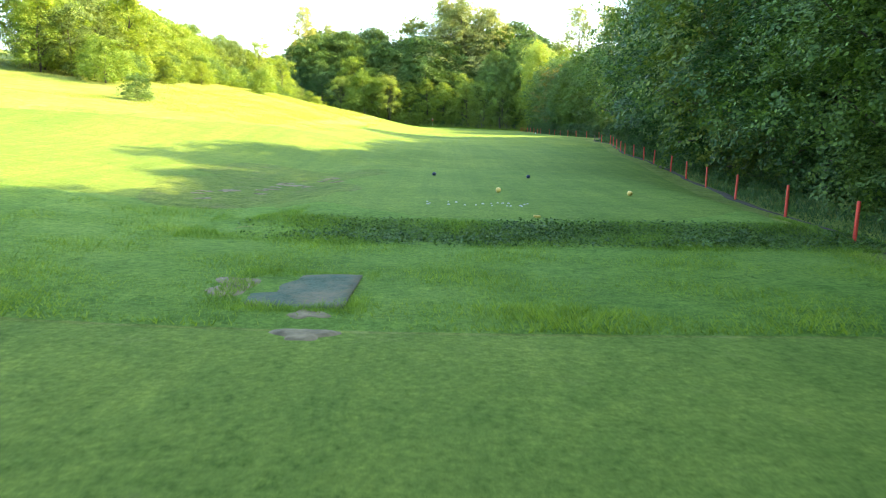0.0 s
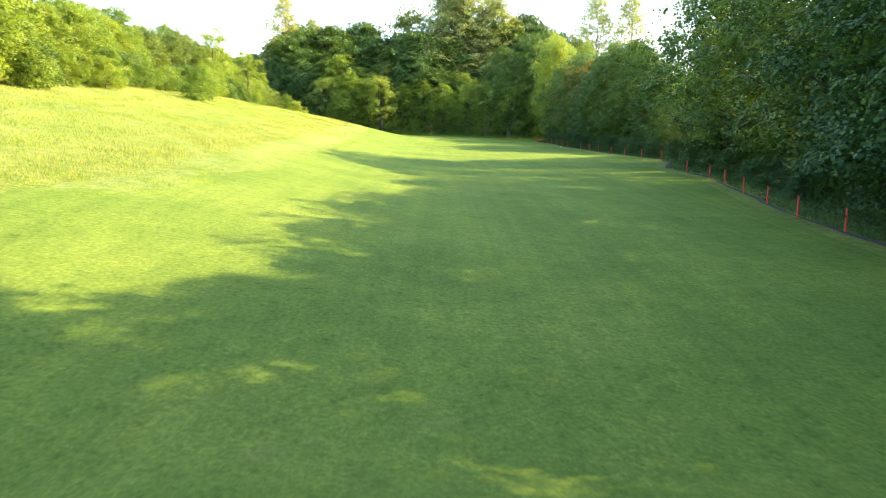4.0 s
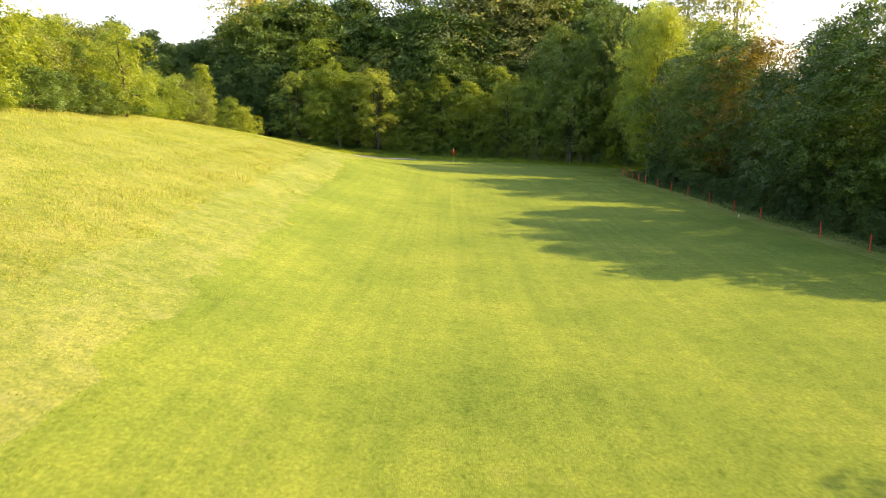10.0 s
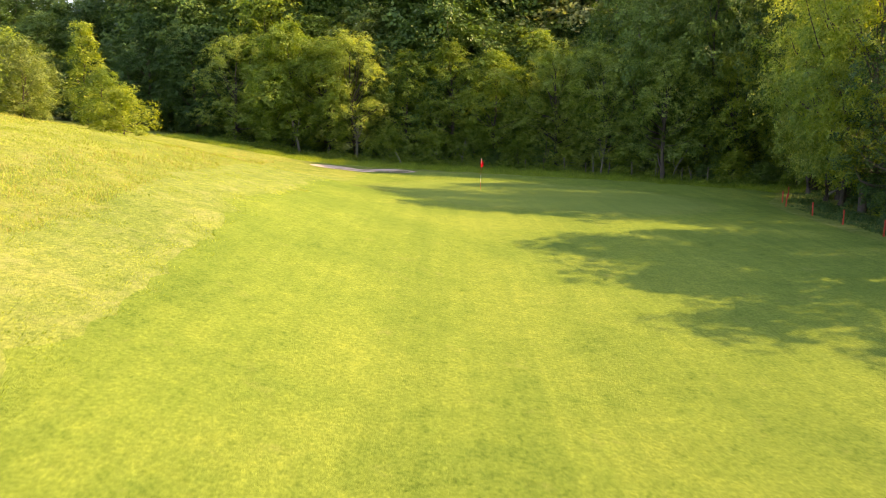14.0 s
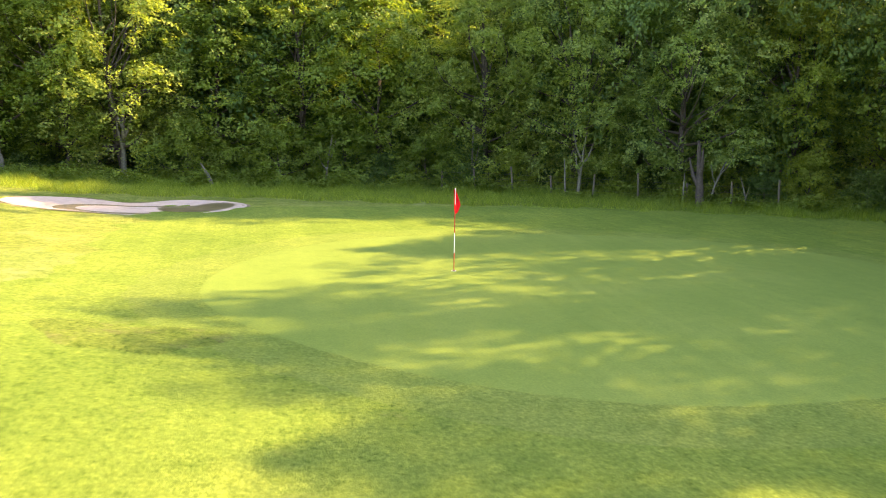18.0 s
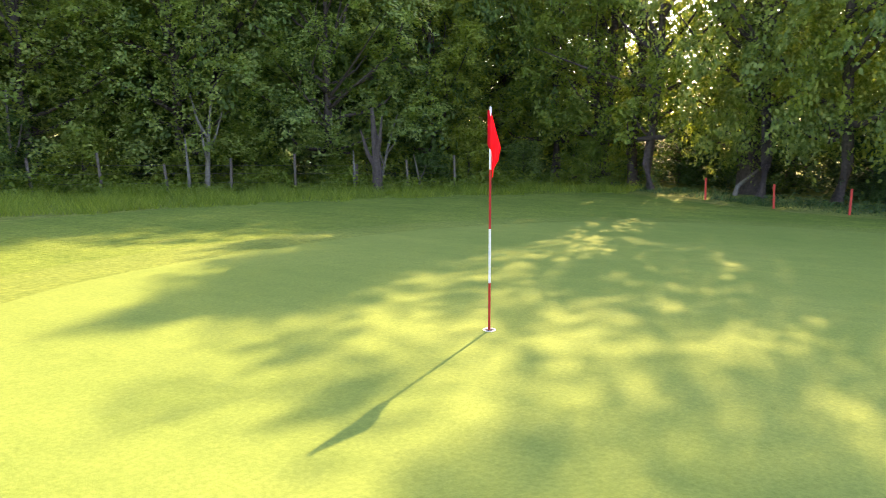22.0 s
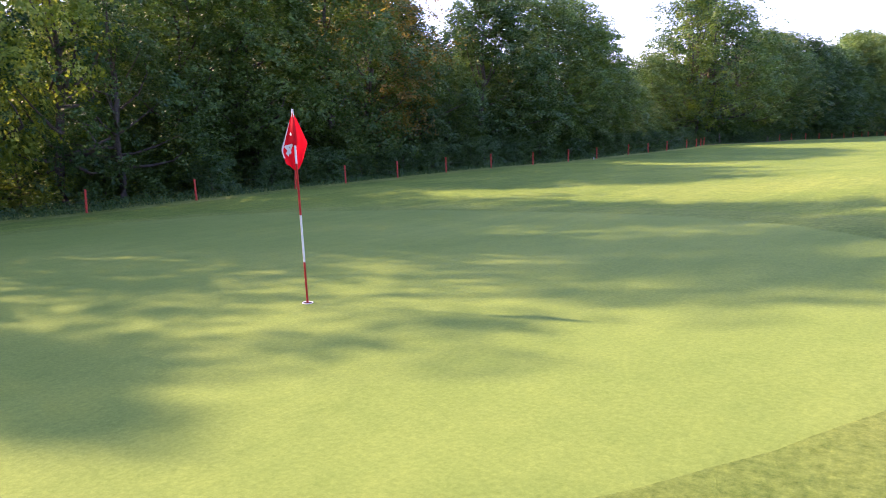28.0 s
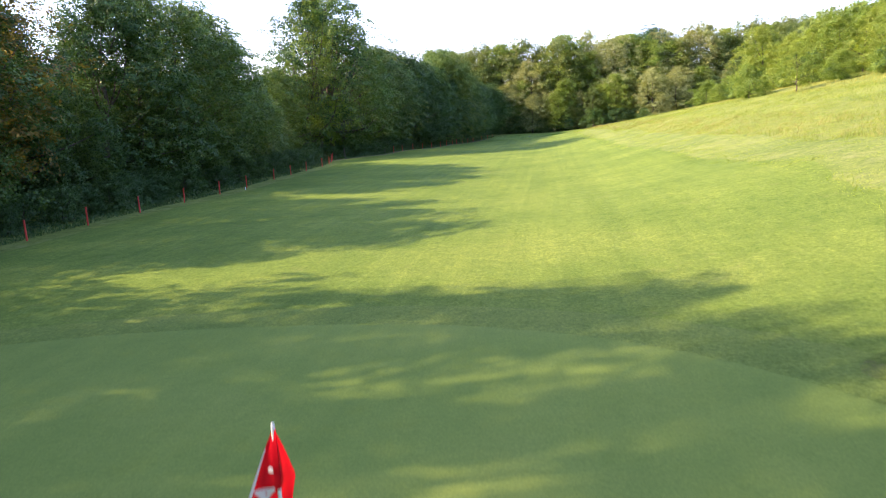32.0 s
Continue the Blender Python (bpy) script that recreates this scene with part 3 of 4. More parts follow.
# a taller row deep behind the low edge
for k in range(7):
    plant(FARS, 44 + rng_p.uniform(-1.5, 1.5), 124 + 4.2 * k, rng_p.uniform(16.5, 18.5), "tall dark woodland tree deep in the wood", "woodland")

# single trees: the open wood east of the green, where the sun comes through, and tall ones along the fairway
for x, y, top, proto, stretch in ((21.8, 164.2, 9.8, LOOSE[0], 1.0), (21.8, 166.6, 14.0, LOOSE[2], 1.25), (22.0, 169.8, 19.5, THIN[1], 1.5), (22.4, 173.2, 20.6, THIN[2], 1.55), (22.8, 175.9, 21.2, THIN[0], 1.65), (23.8, 180.6, 16.5, SPARSE[1], 1.3), (25.6, 183.3, 20.8, SLIM[0], 1.45), (26.8, 186.6, 15.5, THIN[1], 1.2), (28.0, 190.4, 19, SPARSE[0], 1.4), (28.5, 170.0, 16.5, THIN[2], 1.3), (29.2, 175.6, 19.4, THIN[1], 1.6), (31, 191, 18, SPARSE[1], 1.3), (20, 193.4, 23, OAKS[0], 1.5), (26, 194.6, 24, OAKS[1], 1.5), (14, 197, 21, OAKS[4], 1.4), (23.2, 87.6, 21.4, SPARSE[0], 1.2), (23.8, 90.4, 19.6, THIN[1], 1.6), (31, 197.5, 24, OAKS[2], 1.4), (23, 199.5, 25, OAKS[3], 1.4), (28, 163.5, 11, THIN[0], 1.1), (25.8, 184.0, 17.5, THIN[1], 1.35), (28.4, 186.0, 12.5, THIN[2], 1.2), (25.2, 177.2, 12.0, THIN[0], 1.2), (27.5, 184.4, 19.0, LOOSE[0], 1.45), (26.4, 182.2, 20.4, SLIM[0], 1.3)):
    place_tree(proto, x, y, 37 * x, top / SIZE[proto.name] / stretch, "open-crowned tree with light between its leaves", "tree", "woodland edge", -0.05, stretch)
y = 161.5
while y < 192:
    x = line_x(STAKE_LINE, y) + 4.5
    for k in range(2):
        plant(BUSHES, x + 1.5 + 3.4 * k + rng_p.uniform(-1, 1), y + rng_p.uniform(-1.5, 1.5), rng_p.uniform(2.2, 4.2), "tall green shrub below the open trees", "undergrowth", "bush")
    plant(PALE + THIN, x + 13 + rng_p.uniform(-1.5, 1.5), y + rng_p.uniform(-1.5, 1.5), rng_p.uniform(8.0, 11.0), "sunlit light green tree within the open wood", "woodland")
    plant(BUSHES[:2], x + 0.8 + rng_p.uniform(-0.4, 0.5), y + rng_p.uniform(-1.6, 1.6), rng_p.uniform(1.2, 2.2), "dark green undergrowth shrub below the trees", "undergrowth", "bush")
    plant(FARS + FAR_PALE, 84 + rng_p.uniform(-4, 4), 3.4 * (y - 161) + 120, rng_p.uniform(9, 13), "distant tree beyond the field behind the wood", "woodland")
    y += 3.9

# the wood that closes the valley behind the green
BACK_EDGE = ((-75, 200), (-50, 210), (-36, 207), (-26, 202), (-18, 201), (-5, 200), (5, 198), (10, 195), (15, 191), (20, 188), (30, 187))
x = -74.0
while x < 34:
    yb = line_x(BACK_EDGE, x) + 2.5
    # from x = -30 on, paler leaf kinds imitate the backlit brightness by colour
    rows_here = ((0, OAKS, 11), (6, FARS, 15), (12, FARS, 18)) if x < -47 else ((0, OAKS, 11), (6, FARS, 15), (12, FARS, 20), (20, FARS, 22)) if x < -40 else ((0, OAKS, 13.5), (6, FARS, 20), (12, FARS, 24), (20, FARS, 27)) if x < -30 else ((0, THIN + PALE, 12.5), (6, FAR_PALE[1:] + FARS[1:2], 18), (12, FARS[1:], 24), (20, FARS, 28)) if x < 6 else ((0, THIN, 12), (5.5, THIN + PALE, 14), (11, FAR_PALE[1:] + FARS[1:2], 16), (18, FARS, 20), (26, FARS, 26), (33, FARS, 29))
    for dy, pick, hh in rows_here:
        plant(pick, x + rng_p.uniform(-1.2, 1.2), yb + dy + rng_p.uniform(-1.2, 1.2), hh * rng_p.uniform(0.85, 1.15), "tall green woodland tree behind the putting green", "back wood")
    for k in range(3):
        plant(BUSHES[:2], x + rng_p.uniform(-2.5, 2.5), yb - 0.6 + 2.6 * k + rng_p.uniform(-0.5, 0.8), rng_p.uniform(1.4, 3.4), "dark green undergrowth shrub below the trees", "undergrowth", "bush")
    x += 5.0
for x, y, pick, tall, label in ((-21.6, 203, PALE, 14.3, "bright green tree standing before the dark wood"), (-36, 230, GREY, 29, "tall grey-green poplar above the wood"), (14, 217, GREY, 36, "tall grey-green poplar above the wood"),
                                (7, 219, GREY, 38, "tall grey-green poplar above the wood"), (48, 215, GREY, 36, "tall grey-green poplar above the wood"), (39, 215, GREY, 36, "tall grey-green poplar above the wood"), (-1, 222, GREY, 39, "tall grey-green poplar above the wood"), (-40, 222, GREY, 33, "tall grey-green poplar above the wood"), (2, 224, FAR_PALE[:1], 37, "broad grey-green tree high above the wood"), (12, 223, FAR_PALE[:1], 36, "broad grey-green tree high above the wood"), (-9, 226, FAR_PALE[2:], 33, "broad olive-green tree high above the wood"), (-2, 201, BUSHES[2:], 4.5, "light green shrub before the wood"), (-6, 199.6, BUSHES[2:], 3.6, "light green shrub before the wood"), (2.4, 198.2, BUSHES[2:], 3.4, "light green shrub before the wood"), (-11, 200.6, BUSHES[2:], 3.8, "light green shrub before the wood"), (7.2, 197, BUSHES[2:], 2.6, "light green shrub before the wood"), (12.2, 194, BUSHES[2:], 2.8, "light green shrub before the wood"), (9.8, 195.2, BUSHES[2:], 1.6, "low light green shrub before the wood"), (14.8, 191.4, BUSHES[2:], 1.5, "low light green shrub before the wood"), (16.8, 191.2, BUSHES[2:], 2.6, "light green shrub before the wood"), (18.4, 188.8, BUSHES[:1], 1.8, "green shrub before the wood"), (20.6, 188.2, BUSHES[2:], 2.8, "light green shrub before the wood"), (22.6, 186.4, BUSHES[:1], 2.2, "green shrub before the wood"), (4.4, 197.2, BUSHES[:1], 1.7, "green shrub before the wood"), (0.2, 199, BUSHES[:1], 2.2, "green shrub before the wood"), (24.2, 183.6, BUSHES[2:], 2.4, "light green shrub before the wood")):
    plant(pick, x, y, tall, label, "back wood", "bush" if pick is not GREY and tall < 6 else "tree")

# young trees and shrubs on the hill
for x, y, pick, tall in ((-31.7, 128, SAPLING, 9), (-32.1, 148.6, SAPLING, 8.5), (-41.9, 199, SPIRE, 10.8), (-31.2, 182.6, BUSHES[2:], 4.1), (-33.6, 184.5, HILL[:2], 5.4), (-35.7, 167.6, BUSHES[2:], 4.6), (-38.2, 171, BUSHES[2:], 4.8), (-37.2, 180, HILL[2:], 6.4), (-39.4, 181.5, HILL[:2], 7.2), (-34.2, 174, HILL[2:], 4.6), (-42.5, 187, HILL[:2], 7.2), (-45.5, 195, HILL[2:], 6), (-41, 176, HILL[:2], 7), (-47, 186, HILL[2:], 7),
                         (-26, 108, SAPLING, 4.6), (-24.2, 99.5, BUSHES[2:], 3.4), (-31.8, 75.7, HILL, 9), (-35.5, 72, HILL[2:], 9), (-39, 86, HILL, 8.8), (-42, 78, HILL[2:], 9), (-45, 70, HILL, 6.5),
                         (-37, 107, HILL, 7), (-40, 118, HILL, 7.5), (-42, 150, HILL, 6.5), (-40, 160, HILL[2:], 7), (-46, 135, HILL[2:], 6), (-41, 125, HILL, 7), (-44, 100, HILL, 8), (-46, 88, HILL[2:], 7), (-50, 112, HILL[2:], 6),
                         (-34, 63, HILL, 7), (-41, 64, HILL[2:], 10), (-47, 60, HILL[2:], 6.5), (-52, 66, HILL[2:], 6.5), (-56, 74, HILL[2:], 6.5), (-45, 112, HILL[2:], 6), (-48, 124, HILL[2:], 6), (-49, 146, HILL[2:], 7), (-47, 158, HILL[2:], 7.5), (-43, 168, HILL[2:], 7)):
    plant(pick, x, y, tall, "bright green young tree on the grassy hill" if tall > 4.2 else "light green shrub on the grassy hill", "hill trees", "tree" if tall > 4.2 else "bush")
place_tree(BUSHES[0], -20.3, 49.2, 40, 0.55, "small round green shrub alone on the meadow slope", "bush", "hill trees", -0.05)
place_tree(BUSHES[2], -27.8, 61.4, 80, 1.15, "broad light green shrub on the meadow slope", "bush", "hill trees", -0.05)
# unseen tall trees added deep in the wood to lay shade across the tee
for y in (8.5, 12.5, 16.5, 20.3):
    place_tree(FARS[1], 19.5, y, 50 * y, 19.5 / 15, "tall dark woodland tree deep in the wood", "tree", "woodland")
# a loose hedge along the hill's shoulder
y = 64.0
while y < 166:
    plant(HILL, line_x(((64, -33), (80, -33.5), (120, -35), (150, -36.5), (170, -39)), y) + rng_p.uniform(-1.5, 1.5), y, rng_p.uniform(5.4, 7.2), "bright green young tree on the grassy hill", "hill trees")
    plant(BUSHES[2:] + BUSHES[:1], line_x(((64, -29.5), (120, -31), (170, -34.5)), y) + rng_p.uniform(-1.2, 1.2), y + rng_p.uniform(-1.5, 1.5), rng_p.uniform(2.2, 3.6), "light green shrub on the grassy hill", "hill trees", "bush")
    plant(HILL, line_x(((64, -36), (80, -37), (120, -38.5), (150, -40), (170, -42)), y) + rng_p.uniform(-1.5, 1.5), y + 1.6, rng_p.uniform(6.4, 8.8), "bright green young tree on the grassy hill", "hill trees")
    y += rng_p.uniform(3.0, 4.4)

# the wood behind the start
for i in range(34):
    x = -75 + i * 3.0 + rng_p.uniform(-1, 1)
    yb = -16 - 0.0036 * (x + 10) ** 2 + rng_p.uniform(-3, 3)
    plant(FAR_PALE + FAR_PALE[:1], x, yb, rng_p.uniform(10, 15), "green broadleaf tree beyond the start of the hole", "far wood")
    plant(FAR_PALE, x, yb - 9, rng_p.uniform(19, 26), "tall woodland tree beyond the start of the hole", "far wood")
    if i % 2 == 0:
        plant(BUSHES[:2], x, yb + 3.5, rng_p.uniform(3, 5), "rounded dark green shrub before the far wood", "far wood", "bush")
plant(OAKS[1:2], -31, -30, 25, "round dark green tree above the far wood", "far wood")
plant(GREY, -15.6, -30, 26.5, "very tall grey-green poplar above the far wood", "far wood")

for protos in (OAKS, NEAR, LOOSE, PALE, THIN, SLIM, SPARSE, FARS, FAR_PALE, BROWN, GREY, SPIRE, BUSHES, SAPLING, HILL):
    for ob in protos:
        if ob.name not in USED:
            for o in (*ob.children, ob):
                bpy.data.objects.remove(o)

# ---- boundary stakes ----
STAKES_Y = (14.4, 18.8, 24.1, 30.3, 34.6, 38.9, 43.8, 47.3, 51.6, 56.0, 60.5, 65.0, 69.5, 74.0, 79.0, 96.7, 100.3, 103.8, 107.8, 113.4, 118.0, 122.5, 129.2, 133.6, 138.4, 143.3, 147.8, 151.9, 155.75, 158.75, 163.45, 167.7, 172.5, 174.9, 177.6)


def stake_mesh():
    bm = bmesh.new()
    bmesh.ops.create_cone(bm, cap_ends=True, segments=12, radius1=0.04, radius2=0.037, depth=1.05, matrix=Matrix.Translation((0, 0, 0.335)))
    bmesh.ops.bevel(bm, geom=[e for e in bm.edges if e.calc_face_angle(0) > 1.2], offset=0.008, segments=1, affect="EDGES")
    return bm_mesh("boundary_stake", bm, M_STAKE)


STAKE = stake_mesh()
for i, y in enumerate(STAKES_Y):
    x = line_x(STAKE_LINE, y)
    ob = new("boundary_stake", STAKE)
    ob.matrix_basis = pose(x, y, ground_z(x, y), rng_p.uniform(-3, 3), rng_p.uniform(-3, 3), rng_p.uniform(0, 360))
    tagged(ob, "red painted round boundary stake in the grass", "stake", "boundary stakes")


# ---- long grass and weeds ----
GX, GY = np.arange(-78, 36, 0.8), np.arange(-36, 214, 0.8)
HEIGHTS = np.array([[ground_z(x, y) for x in GX] for y in GY])


def heights(x, y):
    """Heights of the land at many places at once."""
    i, j = np.clip((x - GX[0]) / 0.8, 0, len(GX) - 1.001), np.clip((y - GY[0]) / 0.8, 0, len(GY) - 1.001)
    a, b = i.astype(int), j.astype(int)
    u, v = i - a, j - b
    return (HEIGHTS[b, a] * (1 - u) + HEIGHTS[b, a + 1] * u) * (1 - v) + (HEIGHTS[b + 1, a] * (1 - u) + HEIGHTS[b + 1, a + 1] * u) * v


def grass_field(name, count, y0, y1, left, right, tall, width, material, label, lean=0.35, seed=1, patchy=0.0, keep=None):
    """Loose blades rooted in the land, too many to count, as one mesh."""
    rng = np.random.default_rng(seed)
    n = count * 3
    y = rng.uniform(y0, y1, n)
    ya = np.linspace(y0, y1, 200)
    lo, hi = np.interp(y, ya, [left(k) for k in ya]), np.interp(y, ya, [right(k) for k in ya])
    x = lo + (hi - lo) * rng.uniform(0, 1, n)
    ok = np.ones(n, bool)
    if patchy:
        wave = np.sin(x * 0.9 + np.sin(y * 0.5) * 2 + seed) + np.sin(y * 0.73 + np.sin(x * 0.6) * 2) + 0.7 * np.sin(x * 2.3 + y * 1.9)
        ok &= wave * patchy > rng.uniform(-2.2, 1.4, n)
    if keep:
        ok &= keep(x, y)
    x, y = x[ok][:count], y[ok][:count]
    count = len(x)
    base = np.stack([x, y, heights(x, y) - 0.01], 1)
    h = tall * rng.uniform(0.35, 1.2, count) * (0.85 + 0.3 * np.sin(x * 1.9 + np.sin(y * 1.3)) + 0.2 * np.sin(y * 3.1 + x * 0.7))
    a = rng.uniform(0, 2 * np.pi, count)
    side = np.stack([np.cos(a), np.sin(a), 0 * a], 1) * (width * rng.uniform(0.6, 1.4, count))[:, None]
    b = rng.uniform(0, 2 * np.pi, count)
    tip = base + np.stack([np.cos(b) * h * lean, np.sin(b) * h * lean, h], 1)
    v = np.stack([base - side, base + side, tip], 1).reshape(-1, 3)
    ob = new(name, mesh_from(name, v, np.arange(count * 3).reshape(count, 3), material))
    return tagged(ob, label, "grass", "", "stuff")


def off_tee(x, y):
    return ~((np.abs(x + 1.95) < 0.78) & (np.abs(y - 9.58) < 0.97)) & ~((np.abs(x - 2.3) < 5.4) & (np.abs(y - 24.1) < 8.6))


def off_bunker(x, y):
    return np.hypot((x + 12.6) / 4.9, (y - 189.0) / 3.3) > 1.0


stake_x = lambda y: line_x(STAKE_LINE, y)
meadow_x = lambda y: line_x(ROUGH_EDGE, y)
grass_field("rough_ring_grass", 80000, 8.2, 17.2, lambda y: -8.5, lambda y: stake_x(y) - 0.4, 0.085, 0.008, L_TURF, "lush uncut green grass before the tee", 0.8, 3, 0.25, off_tee)
grass_field("tee_bank_grass", 40000, 13.2, 16.6, lambda y: -5.0, lambda y: 9.0, 0.1, 0.009, L_TURF, "uncut green grass on the tee's bank", 0.6, 4, 0.0, off_tee)
grass_field("meadow_grass", 50000, 44, 182, lambda y: meadow_x(y) - 12, lambda y: meadow_x(y) + 0.3, 0.15, 0.01, L_STRAW, "tall pale seeding meadow grass on the hill", 0.35, 5, 0.8)
grass_field("meadow_undergrass", 90000, 44, 182, lambda y: meadow_x(y) - 13, lambda y: meadow_x(y) + 0.1, 0.11, 0.014, L_BLADE, "green meadow grass on the hill", 0.6, 6, 0.5)
grass_field("upper_meadow_grass", 40000, 60, 175, lambda y: -44, lambda y: meadow_x(y) - 11, 0.18, 0.016, L_STRAW, "tall pale meadow grass on the upper hill", 0.35, 7, 0.8)
# dark leaf material puts the shade under the trees into the weeds' colour
grass_field("fence_weeds", 60000, 8, 186, lambda y: stake_x(y) + 0.25, lambda y: stake_x(y) + 3.4, 0.2, 0.016, L_DARK, "green weeds beneath the trees along the stakes", 0.5, 8, 0.5)
grass_field("wood_edge_grass", 90000, 184, 204, lambda y: -34.0, lambda y: 23.0, 0.5, 0.016, L_BLADE, "tall green grass and weeds along the back wood", 0.45, 9, 0.3,
            lambda x, y: off_bunker(x, y) & (y > np.interp(x, [k[0] for k in BACK_EDGE], [k[1] for k in BACK_EDGE]) - 3.4) & (y < np.interp(x, [k[0] for k in BACK_EDGE], [k[1] for k in BACK_EDGE]) + 2.5))
BAND = ((-34, 196.0), (-17, 193.2), (-7.9, 193.2), (-4.4, 191.8), (0, 190.5), (4, 189.4), (9, 188.0), (13.8, 186.3), (18.3, 184.4), (20.4, 182.3), (24, 179.0))


def rough_band(x, y):
    lo, hi = (np.interp(x, [k[0] for k in line], [k[1] for k in line]) for line in (BAND, BACK_EDGE))
    return off_bunker(x, y) & (y > lo + 0.35 * np.sin(x * 1.7) + 0.2 * np.sin(x * 4.1)) & (y < hi + 1.0)


grass_field("back_rough_grass", 120000, 181, 206, lambda y: -34.0, lambda y: 24.0, 0.42, 0.013, L_BLADE, "long soft green grass between the green and the wood", 0.6, 31, 0.15, rough_band)
grass_field("seed_grass", 9000, 44, 190, lambda y: meadow_x(y) - 4, lambda y: meadow_x(y) + 0.5, 0.32, 0.006, L_SEED, "brownish seeding grass along the meadow's edge", 0.3, 12, 0.9)
grass_field("first_cut_tufts", 70000, 45, 170, lambda y: meadow_x(y), lambda y: line_x(FAIR_EDGE, y) + 1.2, 0.07, 0.014, L_BLADE, "short pale tufts in the first cut", 0.8, 13, 0.5)
grass_field("ring_edge_tufts", 7000, 7.8, 8.9, lambda y: -8.0, lambda y: stake_x(y) - 0.6, 0.12, 0.01, L_TURF, "taller tufts along the mown lawn's edge", 0.8, 14, 1.0, off_tee)
grass_field("mat_side_grass", 5200, 8.4, 10.8, lambda y: -3.0, lambda y: -0.95, 0.1, 0.008, L_TURF, "green grass grown over the mat's sides", 0.7, 15, 0.0, lambda x, y: ~((np.abs(x + 1.95) < 0.66 + 0.07 * np.sin(y * 7)) & (np.abs(y - 9.58) < 0.84 + 0.08 * np.sin(x * 6))))


def leafy_field(name, count, y0, y1, x0, x1, tall, leaf, material, label, seed, keep=None):
    """Low broad-leaved weeds, too many to count, as one mesh."""
    rng = np.random.default_rng(seed)
    x, y = rng.uniform(x0, x1, count), rng.uniform(y0, y1, count)
    if keep:
        ok = keep(x, y)
        x, y = x[ok], y[ok]
    mound = 0.55 + 0.45 * np.sin(x * 1.3 + np.sin(y * 1.1) * 2) * np.sin(y * 0.9 + x * 0.4)
    z = heights(x, y) + tall * np.clip(mound, 0.25, 1) * rng.uniform(0, 1, len(x)) ** 0.7
    cen = np.stack([x, y, z], 1)
    v, f = leaf_quads(rng, cen, np.tile([0.0, 0.0, 0.6], (len(x), 1)), 1, np.full(len(x), leaf), leaf)
    return tagged(new(name, mesh_from(name, v, f, material)), label, "weeds", "", "stuff")


def back_band(x, y):
    edge = np.interp(x, [k[0] for k in BACK_EDGE], [k[1] for k in BACK_EDGE])
    return off_bunker(x, y) & (y > edge - 2.6) & (y < edge + 1.2)


leafy_field("bank_weeds", 36000, 13.4, 15.5, -4.4, 8.6, 0.12, 0.06, L_MID, "dark clover-like weeds on the tee's bank", 21, lambda x, y: np.modf(np.abs(np.sin(x * 37.1 + y * 91.7)) * 997)[0] < np.clip((x + 4.4) / 4.5, 0, 1) * np.clip(1.35 - np.abs(y - 14.45) * 1.1, 0, 1))
leafy_field("back_weeds", 240000, 184, 203, -30.0, 24.0, 1.1, 0.15, L_LIGHT, "light green nettles and weeds before the back wood", 22, back_band)
leafy_field("stake_weeds", 90000, 30, 176, 12.0, 22.0, 0.45, 0.11, L_DARK, "dark green weeds between the stakes and the wood", 23, lambda x, y: (x > np.interp(y, [k[0] for k in STAKE_LINE], [k[1] for k in STAKE_LINE]) + 1.2) & (x < np.interp(y, [k[0] for k in STAKE_LINE], [k[1] for k in STAKE_LINE]) + 4.5))


def inside_back(x, y):
    edge = np.interp(x, [k[0] for k in BACK_EDGE], [k[1] for k in BACK_EDGE])
    return (y > edge + 1.5) & (y < edge + 9)


def inside_east(x, y):
    edge = np.interp(y, [k[0] for k in STAKE_LINE], [k[1] for k in STAKE_LINE])
    return (x > edge + 4.5) & (x < edge + 10)


leafy_field("back_wood_undergrowth", 90000, 186, 213, -50.0, 32.0, 2.6, 0.2, L_MID, "dense dark undergrowth within the back wood", 24, inside_back)
leafy_field("east_wood_undergrowth", 150000, 0, 192, 10.0, 34.0, 2.4, 0.26, L_DARK, "dense dark undergrowth within the east wood", 25, inside_east)
leafy_field("far_wood_undergrowth", 26000, -34, -14, -75.0, 28.0, 3.0, 0.4, L_DARK, "dense dark undergrowth below the far wood", 26)

# ---- flagstick ----
def lathe(rings, sides=16):
    """Verts and quads of a turned form from (radius, height) rings."""
    verts, faces = [], []
    for i, (r, z) in enumerate(rings):
        for k in range(sides):
            a = 2 * math.pi * k / sides
            verts.append((r * math.cos(a), r * math.sin(a), z))
        if i:
            for k in range(sides):
                a, b = (i - 1) * sides + k, (i - 1) * sides + (k + 1) % sides
                faces.append((a, b, b + sides, a + sides))
    return verts, faces


FX, FY = -2.53, 174.6
flag = new("flagstick")
flag.matrix_basis = pose(FX, FY, ground_z(FX, FY) + 0.04, -0.9, 1.25, 0)
for name, z0, z1, mat in (("red_section", -0.1, 0.49, M_POLE_RED), ("white_section", 0.49, 1.03, M_POLE_WHITE), ("red_section", 1.03, 1.61, M_POLE_RED), ("white_section", 1.61, 2.19, M_POLE_WHITE)):
    part(name, mesh_from(name, *lathe([(0.0001, z0), (0.0125, z0), (0.0125, z1), (0.0001, z1)], 14), mat, False), flag)
part("knob", mesh_from("knob", *lathe([(0.0001, 2.185), (0.01, 2.19), (0.011, 2.2), (0.008, 2.21), (0.0001, 2.214)], 14), M_POLE_WHITE, True), flag)


EAST, SOUTH = Vector((0.172, 0.056, 0)), Vector((-0.056, -0.138, 0))   # the two folds of the limp cloth


